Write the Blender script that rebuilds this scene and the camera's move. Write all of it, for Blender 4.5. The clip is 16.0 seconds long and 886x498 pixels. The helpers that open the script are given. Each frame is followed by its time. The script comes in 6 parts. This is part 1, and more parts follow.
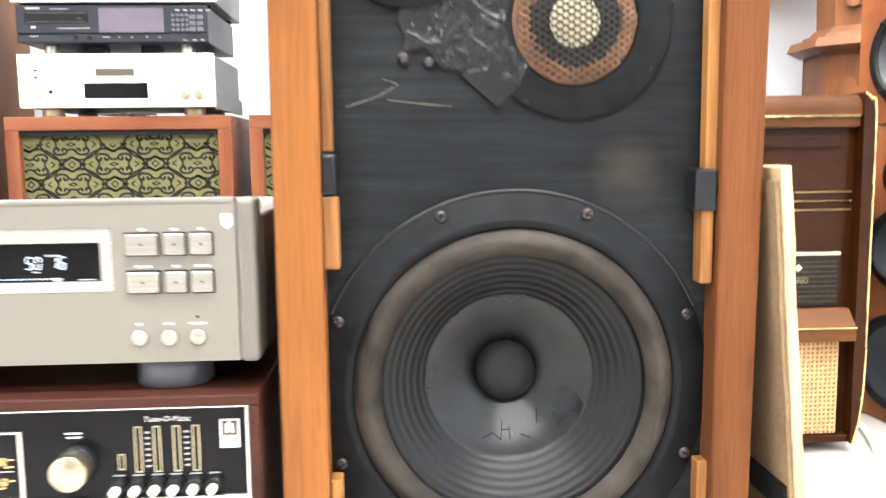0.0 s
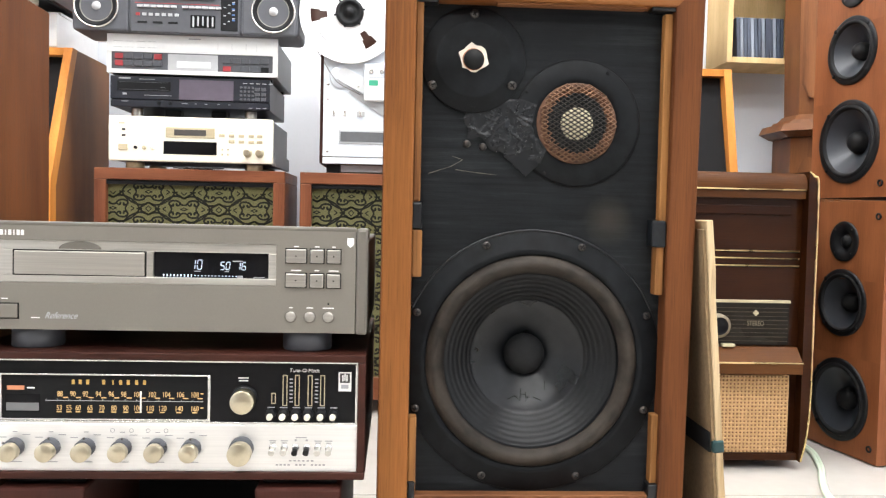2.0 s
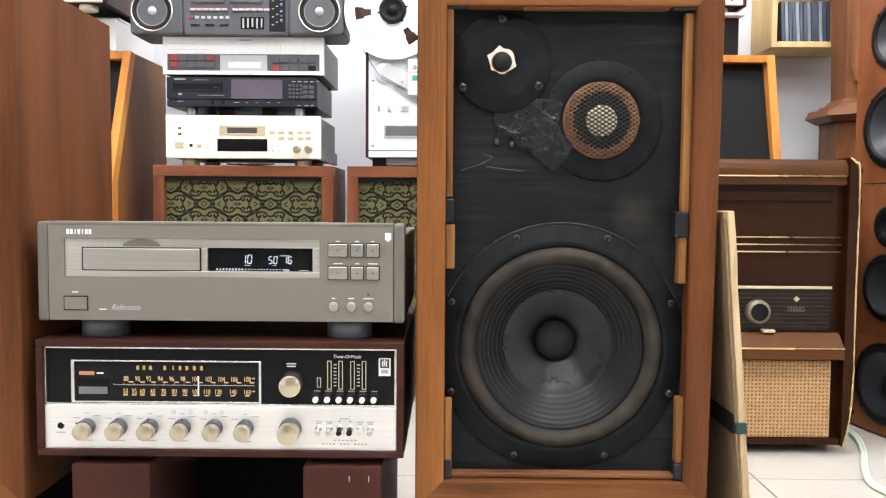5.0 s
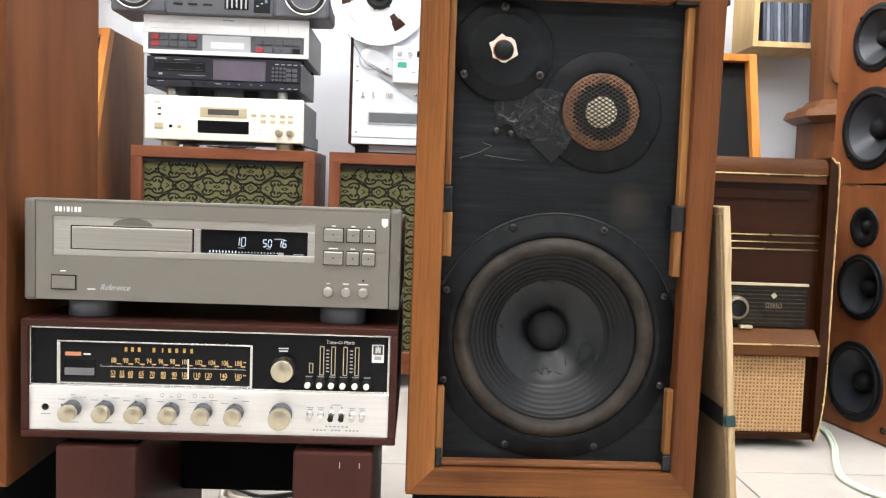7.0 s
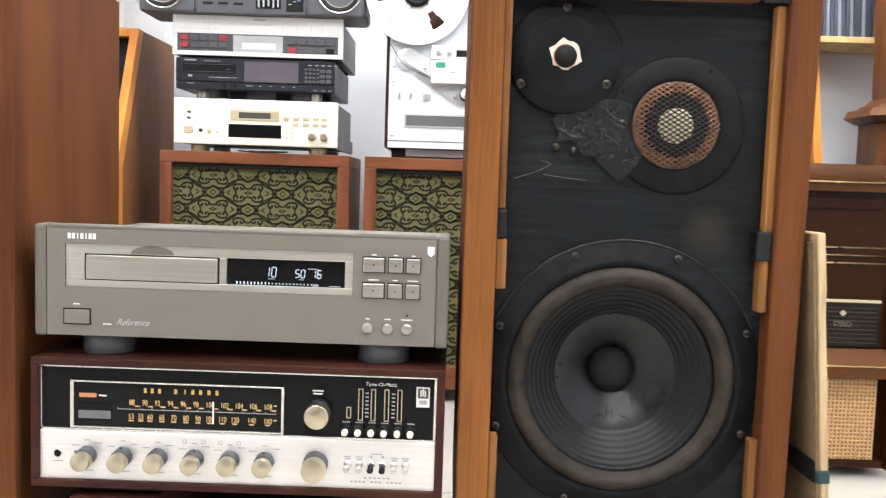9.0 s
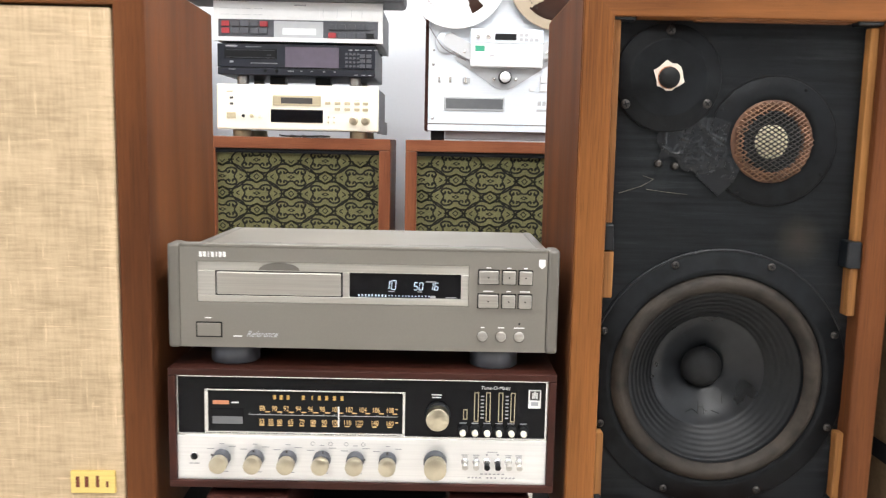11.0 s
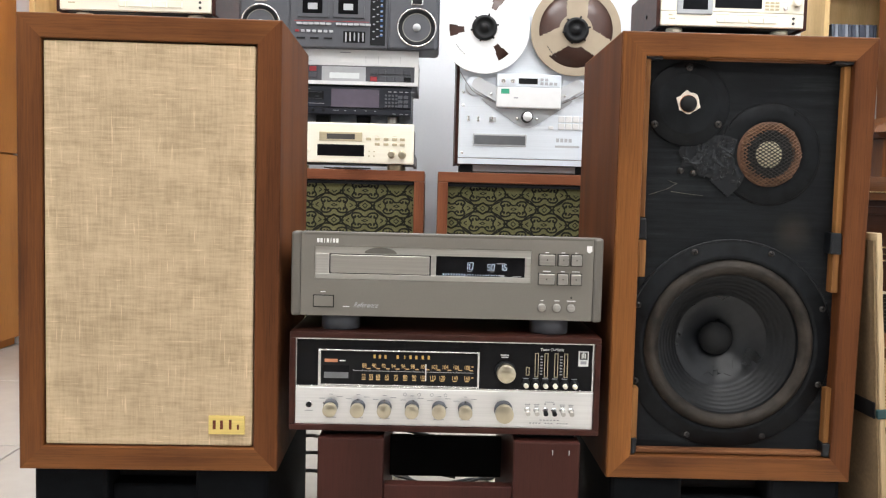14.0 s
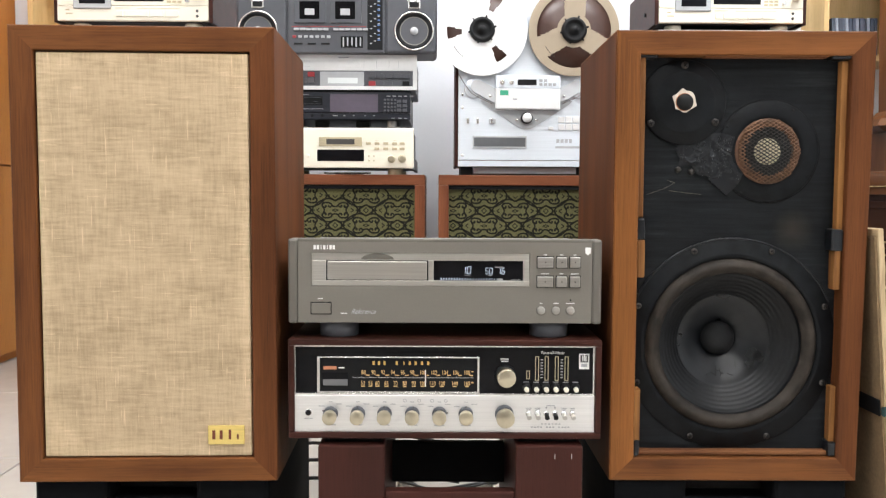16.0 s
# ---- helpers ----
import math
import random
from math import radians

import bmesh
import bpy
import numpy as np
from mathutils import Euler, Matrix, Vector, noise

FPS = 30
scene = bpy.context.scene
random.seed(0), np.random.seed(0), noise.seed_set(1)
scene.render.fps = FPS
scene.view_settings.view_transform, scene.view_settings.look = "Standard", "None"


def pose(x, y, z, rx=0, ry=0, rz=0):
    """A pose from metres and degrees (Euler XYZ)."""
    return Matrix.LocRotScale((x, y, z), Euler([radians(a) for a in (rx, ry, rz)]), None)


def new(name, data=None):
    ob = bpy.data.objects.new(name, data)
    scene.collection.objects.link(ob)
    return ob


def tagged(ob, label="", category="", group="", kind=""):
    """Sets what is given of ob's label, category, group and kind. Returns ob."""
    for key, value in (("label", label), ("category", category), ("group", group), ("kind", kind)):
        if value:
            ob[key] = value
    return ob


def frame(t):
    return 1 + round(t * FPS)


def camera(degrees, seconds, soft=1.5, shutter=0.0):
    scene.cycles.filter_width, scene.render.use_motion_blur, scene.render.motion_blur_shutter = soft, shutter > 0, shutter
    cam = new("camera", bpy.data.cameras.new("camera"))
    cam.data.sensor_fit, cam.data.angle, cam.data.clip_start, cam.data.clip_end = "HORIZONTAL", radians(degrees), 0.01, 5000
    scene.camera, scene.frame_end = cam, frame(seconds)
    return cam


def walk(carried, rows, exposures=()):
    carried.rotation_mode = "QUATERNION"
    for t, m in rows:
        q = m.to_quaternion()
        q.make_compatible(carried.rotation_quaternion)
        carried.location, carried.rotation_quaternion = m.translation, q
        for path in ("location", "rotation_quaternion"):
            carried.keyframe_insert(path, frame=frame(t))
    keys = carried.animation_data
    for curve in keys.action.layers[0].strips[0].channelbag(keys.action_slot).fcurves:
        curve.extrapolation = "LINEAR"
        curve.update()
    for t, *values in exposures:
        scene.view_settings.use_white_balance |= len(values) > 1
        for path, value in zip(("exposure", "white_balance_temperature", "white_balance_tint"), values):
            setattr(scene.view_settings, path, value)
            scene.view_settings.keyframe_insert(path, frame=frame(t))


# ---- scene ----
cam = camera(56.81, 16.0, soft=1.2, shutter=0.5)
ROWS = [
    (0, -0.0125, 0.0394, 0.5488, 83.489, 0.711, -3.219),
    (0.5, -0.0588, -0.1084, 0.5733, 85.655, -0.685, -3.671),
    (1, -0.0716, -0.2034, 0.5779, 86.719, -1.022, -3.503),
    (1.5, -0.0738, -0.2614, 0.5604, 87.416, -0.953, -3.052),
    (2, -0.0827, -0.2804, 0.5366, 87.695, -1.266, -3.219),
    (2.5, -0.0958, -0.2864, 0.5357, 87.973, -1.483, -2.725),
    (3, -0.0976, -0.2812, 0.5395, 88.381, -1.692, -1.953),
    (3.5, -0.0905, -0.2993, 0.5407, 88.003, -1.541, -1.022),
    (4, -0.0766, -0.3219, 0.549, 87.755, -0.817, -0.432),
    (4.5, -0.0625, -0.3373, 0.5512, 87.317, -0.338, 0.141),
    (4.7, -0.0612, -0.3371, 0.5458, 86.982, -0.342, 0.454),
    (6.8, -0.0892, -0.3371, 0.5451, 86.391, -2.087, -1.208),
    (7, -0.0942, -0.3323, 0.5417, 86.137, -1.976, -1.673),
    (7.5, -0.1137, -0.3371, 0.5402, 85.601, -1.745, -1.98),
    (8, -0.1241, -0.3267, 0.5503, 85.754, -1.898, -1.887),
    (8.2, -0.1237, -0.3091, 0.5543, 85.864, -1.997, -1.919),
    (10.3, -0.0997, -0.1462, 0.5924, 83.02, -1.232, 5.319),
    (10.5, -0.1412, -0.1746, 0.5914, 82.452, -1.199, 4.172),
    (11, -0.2468, -0.2724, 0.634, 82.719, -1.133, -0.134),
    (11.5, -0.2991, -0.3645, 0.6376, 84.066, -0.453, -1.828),
    (12, -0.3107, -0.4312, 0.6075, 84.296, 0.509, -1.507),
    (12.5, -0.3333, -0.4726, 0.5951, 84.119, 0.333, -0.698),
    (13, -0.3464, -0.5039, 0.5986, 84.937, -0.466, -0.342),
    (13.5, -0.352, -0.5119, 0.5877, 85.953, -1.386, -0.503),
    (14, -0.3506, -0.5117, 0.5756, 86.239, -1.447, -0.624),
    (14.5, -0.3481, -0.5153, 0.5697, 86.164, -0.51, -0.529),
    (15, -0.3365, -0.5099, 0.566, 85.906, -0.358, -0.504),
    (15.5, -0.3347, -0.5045, 0.5688, 85.767, -0.48, -0.447),
    (16, -0.3379, -0.5042, 0.5782, 86.398, -0.259, -0.257),
]
EXPOSURES = ((0.0, 2.0), (0.5, 1.45), (1.0, 1.1), (1.5, 0.82), (2.5, 0.84), (4.0, 0.72), (8.0, 0.72), (10.5, 0.80), (11.0, 0.74), (12.0, 0.32), (12.5, 0.28), (14.0, 0.28), (16.0, 0.36))
walk(cam, [(t, pose(*place)) for t, *place in ROWS], EXPOSURES)
LAMPS = ((-0.9, 1.35, 17), (0.85, 1.25, 18.5), (-0.9, -0.2, 12.5), (0.8, -0.2, 15), (-0.9, -2.0, 8.5), (0.6, -2.0, 8.5))

# ---- light ----
world = bpy.data.worlds.new("room_air")
world.use_nodes = True
scene.world = world
world.node_tree.nodes["Background"].inputs[0].default_value = (0.9, 0.95, 1.0, 1)
world.node_tree.nodes["Background"].inputs[1].default_value = 0.05


# ---- materials ----
def nodes_of(name):
    m = bpy.data.materials.new(name)
    m.use_nodes = True
    nt = m.node_tree
    return m, nt, nt.nodes["Principled BSDF"]


def math_node(nt, op, a, b=None, clamp=False):
    n = nt.nodes.new("ShaderNodeMath")
    n.operation = op
    n.use_clamp = clamp
    for i, v in enumerate((a, b)):
        if v is None:
            continue
        if isinstance(v, (int, float)):
            n.inputs[i].default_value = v
        else:
            nt.links.new(v, n.inputs[i])
    return n.outputs[0]


def mapped(nt, scale, shift=True):
    tc = nt.nodes.new("ShaderNodeTexCoord")
    mp = nt.nodes.new("ShaderNodeMapping")
    mp.inputs["Scale"].default_value = scale
    nt.links.new(tc.outputs["Object"], mp.inputs["Vector"])
    if shift:
        info = nt.nodes.new("ShaderNodeObjectInfo")
        k = math_node(nt, "MULTIPLY", info.outputs["Random"], 37.0)
        nt.links.new(k, mp.inputs["Location"])
    return mp.outputs[0]


def noise_node(nt, vec, scale, detail=4, rough=0.55, distort=0.0):
    n = nt.nodes.new("ShaderNodeTexNoise")
    n.inputs["Scale"].default_value = scale
    n.inputs["Detail"].default_value = detail
    n.inputs["Roughness"].default_value = rough
    n.inputs["Distortion"].default_value = distort
    nt.links.new(vec, n.inputs["Vector"])
    return n.outputs["Fac"]


def ramp(nt, fac, stops):
    r = nt.nodes.new("ShaderNodeValToRGB")
    while len(r.color_ramp.elements) < len(stops):
        r.color_ramp.elements.new(0.5)
    for e, (p, c) in zip(r.color_ramp.elements, stops):
        e.position = p
        e.color = (*c, 1) if len(c) == 3 else c
    nt.links.new(fac, r.inputs[0])
    return r.outputs[0]


def mix_col(nt, fac, a, b, blend="MIX"):
    n = nt.nodes.new("ShaderNodeMix")
    n.data_type, n.blend_type = "RGBA", blend
    for sock, v in ((n.inputs[0], fac), (n.inputs[6], a), (n.inputs[7], b)):
        if isinstance(v, (int, float)):
            sock.default_value = v
        elif isinstance(v, tuple):
            sock.default_value = (*v, 1)
        else:
            nt.links.new(v, sock)
    return n.outputs[2]


def bump(nt, bsdf, height, strength, dist=0.001):
    b = nt.nodes.new("ShaderNodeBump")
    b.inputs["Strength"].default_value = strength
    b.inputs["Distance"].default_value = dist
    nt.links.new(height, b.inputs["Height"])
    nt.links.new(b.outputs[0], bsdf.inputs["Normal"])


def grey(v):
    return (v, v, v)


def plain(name, col, rough=0.5, metal=0.0, vary=0.12, scale=60.0, big=6.0, bumps=0.1, spec=0.5):
    """A surface with small and large variation of colour, gloss and relief."""
    m, nt, b = nodes_of(name)
    v = mapped(nt, (1, 1, 1))
    fine, large = noise_node(nt, v, scale, 5), noise_node(nt, v, big, 3)
    both = math_node(nt, "ADD", math_node(nt, "MULTIPLY", fine, 0.5), math_node(nt, "MULTIPLY", large, 0.5))
    lo, hi = tuple(c * (1 - vary) for c in col), tuple(min(1, c * (1 + vary)) for c in col)
    nt.links.new(ramp(nt, both, [(0.3, lo), (0.7, hi)]), b.inputs["Base Color"])
    r = math_node(nt, "ADD", math_node(nt, "MULTIPLY", large, 0.2), rough - 0.1, True)
    nt.links.new(r, b.inputs["Roughness"])
    b.inputs["Metallic"].default_value = metal
    b.inputs["Specular IOR Level"].default_value = spec
    if bumps:
        bump(nt, b, fine, bumps, 0.0006)
    return m


def brushed(name, col, rough=0.35, along="x", metal=1.0, vary=0.1):
    m, nt, b = nodes_of(name)
    sc = (6, 500, 500) if along == "x" else (500, 500, 6)
    v = mapped(nt, sc)
    fine = noise_node(nt, v, 1.0, 3)
    large = noise_node(nt, mapped(nt, (8, 8, 8)), 1.0, 2)
    lo, hi = tuple(c * (1 - vary) for c in col), tuple(min(1, c * (1 + vary)) for c in col)
    nt.links.new(ramp(nt, fine, [(0.3, lo), (0.7, hi)]), b.inputs["Base Color"])
    nt.links.new(math_node(nt, "ADD", math_node(nt, "MULTIPLY", large, 0.2), rough - 0.1), b.inputs["Roughness"])
    b.inputs["Metallic"].default_value = metal
    bump(nt, b, fine, 0.05, 0.0004)
    return m


def wood(name, dark, light, along="z", rough=0.4, bands=9.0, fibre=1.0, coat=0.0, contrast=1.0, spec=0.2):
    """Veneer: wavy growth bands, fibres along the grain and open pores."""
    m, nt, b = nodes_of(name)
    st = {"x": (0.16, 1, 1), "y": (1, 0.16, 1), "z": (1, 1, 0.16)}[along]
    fi = {"x": (0.03, 1, 1), "y": (1, 0.03, 1), "z": (1, 1, 0.03)}[along]
    v1 = mapped(nt, st)
    warp = noise_node(nt, v1, bands, 3, 0.5, 1.2)
    w = nt.nodes.new("ShaderNodeTexWave")
    w.inputs["Scale"].default_value = bands * 0.8
    w.inputs["Distortion"].default_value = 9
    w.inputs["Detail"].default_value = 3
    w.inputs["Detail Scale"].default_value = 1.4
    w.bands_direction = {"x": "Z", "y": "X", "z": "X"}[along]
    nt.links.new(v1, w.inputs["Vector"])
    fib = noise_node(nt, mapped(nt, fi), 420 * fibre, 4, 0.6)
    pores = noise_node(nt, mapped(nt, fi), 900 * fibre, 2, 0.5)
    large = noise_node(nt, mapped(nt, (1, 1, 0.5)), 6, 3)
    f = math_node(nt, "ADD", math_node(nt, "MULTIPLY", warp, 0.55), math_node(nt, "MULTIPLY", w.outputs["Fac"], 0.13 * contrast))
    f = math_node(nt, "ADD", f, math_node(nt, "MULTIPLY", fib, 0.30))
    f = math_node(nt, "ADD", f, math_node(nt, "MULTIPLY", large, 0.30))
    f = math_node(nt, "SUBTRACT", f, 0.03)
    col = ramp(nt, f, [(0.42, dark), (0.62, tuple((p + q) / 2 for p, q in zip(dark, light))), (0.85, light)])
    pore = ramp(nt, pores, [(0.31, grey(0.6)), (0.43, grey(1.0))])
    col = mix_col(nt, 0.5, col, pore, "MULTIPLY")
    nt.links.new(col, b.inputs["Base Color"])
    nt.links.new(math_node(nt, "ADD", math_node(nt, "MULTIPLY", fib, 0.25), rough - 0.12), b.inputs["Roughness"])
    b.inputs["Coat Weight"].default_value = coat
    b.inputs["Specular IOR Level"].default_value = spec
    b.inputs["Coat Roughness"].default_value = 0.08
    bump(nt, b, fib, 0.12, 0.0005)
    return m


def linen(name, light, dark):
    """Coarse woven cloth with slubs both ways and stains."""
    m, nt, b = nodes_of(name)
    hor = noise_node(nt, mapped(nt, (26, 9, 300)), 1.0, 5, 0.62)
    ver = noise_node(nt, mapped(nt, (330, 9, 24)), 1.0, 5, 0.62)
    slub_h = noise_node(nt, mapped(nt, (26, 9, 420)), 1.0, 2, 0.5)
    slub_v = noise_node(nt, mapped(nt, (420, 9, 20)), 1.0, 2, 0.5)
    blotch = noise_node(nt, mapped(nt, (13, 9, 20)), 1.0, 6, 0.68)
    f = math_node(nt, "ADD", math_node(nt, "MULTIPLY", hor, 0.36), math_node(nt, "MULTIPLY", ver, 0.27))
    f = math_node(nt, "ADD", f, math_node(nt, "MULTIPLY", blotch, 0.39))
    col = ramp(nt, f, [(0.385, dark), (0.515, tuple(0.35 * p + 0.65 * q for p, q in zip(dark, light))), (0.615, light)])
    pale = tuple(min(1, c * 1.3) for c in light)
    col = mix_col(nt, ramp(nt, slub_h, [(0.64, grey(0)), (0.73, grey(0.5))]), col, pale)
    col = mix_col(nt, ramp(nt, slub_v, [(0.655, grey(0)), (0.74, grey(0.7))]), col, pale)
    # the dusty outline of the backing frame, with cut corners
    tc = nt.nodes.new("ShaderNodeTexCoord")
    sp = nt.nodes.new("ShaderNodeSeparateXYZ")
    nt.links.new(tc.outputs["Object"], sp.inputs[0])
    ax = math_node(nt, "ABSOLUTE", sp.outputs[0])
    az = math_node(nt, "ABSOLUTE", math_node(nt, "SUBTRACT", sp.outputs[2], 0.313))
    wob = math_node(nt, "MULTIPLY", noise_node(nt, mapped(nt, (1, 1, 1)), 22, 4), 0.018)
    e = math_node(nt, "MAXIMUM", math_node(nt, "SUBTRACT", ax, 0.128), math_node(nt, "SUBTRACT", az, 0.262))
    e = math_node(nt, "MAXIMUM", e, math_node(nt, "MULTIPLY", math_node(nt, "SUBTRACT", math_node(nt, "ADD", ax, az), 0.345), 0.7))
    e = math_node(nt, "ADD", e, math_node(nt, "SUBTRACT", wob, 0.009))
    inside = ramp(nt, math_node(nt, "ADD", math_node(nt, "MULTIPLY", e, 40.0), 0.5), [(0.35, grey(0.87)), (0.75, grey(1.0))])
    col = mix_col(nt, 1.0, col, inside, "MULTIPLY")
    nt.links.new(col, b.inputs["Base Color"])
    b.inputs["Roughness"].default_value = 0.9
    b.inputs["Specular IOR Level"].default_value = 0.15
    bump(nt, b, math_node(nt, "ADD", hor, ver), 0.35, 0.0008)
    return m


def olive_cloth(name):
    m, nt, b = nodes_of(name)
    thread = noise_node(nt, mapped(nt, (420, 9, 420), False), 1.0, 3)
    large = noise_node(nt, mapped(nt, (14, 14, 14), False), 1.0, 3)
    f = math_node(nt, "ADD", math_node(nt, "MULTIPLY", thread, 0.7), math_node(nt, "MULTIPLY", large, 0.3))
    nt.links.new(ramp(nt, f, [(0.32, (0.068, 0.066, 0.026)), (0.68, (0.165, 0.155, 0.070))]), b.inputs["Base Color"])
    b.inputs["Roughness"].default_value = 0.85
    b.inputs["Specular IOR Level"].default_value = 0.2
    bump(nt, b, thread, 0.4, 0.001)
    return m


def weave(name, col, hole, pitch):
    """Open basket weave of cane."""
    m, nt, b = nodes_of(name)
    tc = nt.nodes.new("ShaderNodeTexCoord")
    sp = nt.nodes.new("ShaderNodeSeparateXYZ")
    nt.links.new(tc.outputs["Object"], sp.inputs[0])
    k = 2 * math.pi / pitch
    a = math_node(nt, "SINE", math_node(nt, "MULTIPLY", sp.outputs[0], k))
    c = math_node(nt, "SINE", math_node(nt, "MULTIPLY", sp.outputs[2], k))
    h = math_node(nt, "MAXIMUM", a, c)
    n = noise_node(nt, mapped(nt, (1, 1, 1)), 160, 3)
    strand = ramp(nt, n, [(0.3, tuple(q * 0.7 for q in col)), (0.7, col)])
    nt.links.new(mix_col(nt, ramp(nt, math_node(nt, "ADD", h, 0.4), [(0.0, grey(0)), (0.3, grey(1))]), hole, strand), b.inputs["Base Color"])
    b.inputs["Roughness"].default_value = 0.7
    bump(nt, b, h, 0.6, 0.002)
    return m


def emit(name, col, strength):
    m, nt, b = nodes_of(name)
    b.inputs["Base Color"].default_value = (*col, 1)
    b.inputs["Emission Color"].default_value = (*col, 1)
    b.inputs["Emission Strength"].default_value = strength
    return m


def black_board(name):
    """Flat black paint on a wooden board, scuffed, with pale scratches and dust."""
    m, nt, b = nodes_of(name)
    streak = noise_node(nt, mapped(nt, (9, 9, 170)), 1.0, 5, 0.65)
    dust = noise_node(nt, mapped(nt, (1, 1, 1)), 9, 5, 0.65)
    scr = noise_node(nt, mapped(nt, (14, 14, 60)), 3.0, 6, 0.7, 1.5)
    col = ramp(nt, math_node(nt, "ADD", math_node(nt, "MULTIPLY", streak, 0.6), math_node(nt, "MULTIPLY", dust, 0.4)),
               [(0.38, (0.0038, 0.0044, 0.0052)), (0.54, (0.0094, 0.0108, 0.0124)), (0.70, (0.025, 0.0275, 0.0290))])
    col = mix_col(nt, ramp(nt, scr, [(0.70, grey(0)), (0.80, grey(0.35))]), col, (0.16, 0.15, 0.12))
    tc = nt.nodes.new("ShaderNodeTexCoord")
    dist = nt.nodes.new("ShaderNodeVectorMath")
    dist.operation = "DISTANCE"
    dist.inputs[1].default_value = (0.079, 0.024, 0.352)
    nt.links.new(tc.outputs["Object"], dist.inputs[0])
    patch = math_node(nt, "ADD", math_node(nt, "MULTIPLY", dist.outputs["Value"], -28.0), math_node(nt, "ADD", dust, 0.45), True)
    col = mix_col(nt, math_node(nt, "MULTIPLY", patch, 0.5), col, (0.055, 0.046, 0.034))
    nt.links.new(col, b.inputs["Base Color"])
    nt.links.new(math_node(nt, "ADD", math_node(nt, "MULTIPLY", dust, 0.35), 0.38), b.inputs["Roughness"])
    b.inputs["Specular IOR Level"].default_value = 0.15
    bump(nt, b, math_node(nt, "ADD", streak, dust), 0.45, 0.0010)
    return m


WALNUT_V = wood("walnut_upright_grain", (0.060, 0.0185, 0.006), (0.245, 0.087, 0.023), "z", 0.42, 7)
WALNUT_PALE = wood("pale_orange_walnut", (0.095, 0.031, 0.008), (0.315, 0.119, 0.029), "z", 0.45, 6)
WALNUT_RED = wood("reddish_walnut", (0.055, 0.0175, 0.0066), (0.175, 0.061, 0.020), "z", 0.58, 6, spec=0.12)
WALNUT_H = wood("walnut_level_grain", (0.064, 0.020, 0.0064), (0.25, 0.092, 0.025), "x", 0.42, 7)
RAW_V = wood("raw_batten_upright", (0.085, 0.030, 0.009), (0.36, 0.165, 0.05), "z", 0.6, 14)
RAW_H = wood("raw_batten_level", (0.07, 0.024, 0.010), (0.24, 0.10, 0.04), "x", 0.6, 14)
CHERRY = wood("red_brown_veneer", (0.10, 0.029, 0.013), (0.21, 0.075, 0.034), "z", 0.4, 6)
CHERRY_H = wood("red_brown_veneer_level", (0.10, 0.029, 0.013), (0.21, 0.075, 0.034), "x", 0.4, 6)
MAHOGANY = wood("dark_red_case", (0.024, 0.0075, 0.005), (0.058, 0.017, 0.011), "x", 0.45, 8)
STAND_WOOD = wood("dark_red_stand", (0.037, 0.0112, 0.0080), (0.070, 0.0205, 0.0145), "z", 0.5, 5, contrast=0.4)
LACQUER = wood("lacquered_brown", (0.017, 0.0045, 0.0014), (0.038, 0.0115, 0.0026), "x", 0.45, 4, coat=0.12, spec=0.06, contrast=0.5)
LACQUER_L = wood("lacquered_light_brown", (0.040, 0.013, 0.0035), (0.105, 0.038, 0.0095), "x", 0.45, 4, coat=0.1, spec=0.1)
TOWER_WOOD = wood("tower_veneer", (0.16, 0.050, 0.0175), (0.30, 0.108, 0.042), "z", 0.42, 5, contrast=0.6)
OLD_OAK = wood("carved_brown_wood", (0.115, 0.043, 0.0165), (0.28, 0.112, 0.042), "z", 0.38, 6)
ORANGE = wood("orange_edge_wood", (0.40, 0.13, 0.022), (0.66, 0.28, 0.06), "z", 0.45, 8)
WARDROBE = wood("orange_cabinet_veneer", (0.42, 0.15, 0.026), (0.62, 0.27, 0.06), "z", 0.45, 5)
PINE = wood("pale_pine", (0.55, 0.36, 0.15), (0.78, 0.58, 0.30), "z", 0.55, 6)
PLY = wood("raw_board_edge", (0.34, 0.235, 0.12), (0.64, 0.49, 0.30), "z", 0.7, 16)
BROWN_SIDE = wood("dull_brown_side", (0.14, 0.052, 0.017), (0.26, 0.108, 0.036), "z", 0.5, 6)
LINEN = linen("beige_linen", (0.625, 0.477, 0.305), (0.395, 0.290, 0.175))
BURLAP = plain("brown_backing_cloth", (0.19, 0.122, 0.06), 0.9, vary=0.3, scale=220, big=18, bumps=0.4)
DAMASK = olive_cloth("olive_cloth")
SCROLL = plain("dark_woven_scroll", (0.014, 0.013, 0.009), 0.85, vary=0.4, scale=400, bumps=0.4, spec=0.2)
CANE = weave("cane_weave", (0.58, 0.345, 0.155), (0.17, 0.08, 0.03), 0.0082)
BAFFLE = black_board("black_painted_board")
BLACK = plain("black_plastic", (0.0075, 0.0077, 0.0085), 0.45, vary=0.25, spec=0.22)
DRIVER_PLATE = plain("scuffed_black_plate", (0.0062, 0.0070, 0.0080), 0.46, vary=0.8, scale=60, big=26, bumps=0.3, spec=0.13)
NAVY_BLACK = plain("navy_black_enamel", (0.0125, 0.0138, 0.020), 0.42, vary=0.2, spec=0.3)
BLACK_MATT = plain("matt_black", (0.005, 0.005, 0.0055), 0.75, vary=0.3, bumps=0.2, spec=0.22)
BLACK_GLOSS = plain("black_glass", (0.005, 0.005, 0.006), 0.15, vary=0.1, bumps=0, spec=0.16)
RUBBER = plain("black_rubber", (0.008, 0.008, 0.0085), 0.6, vary=0.2, spec=0.22)
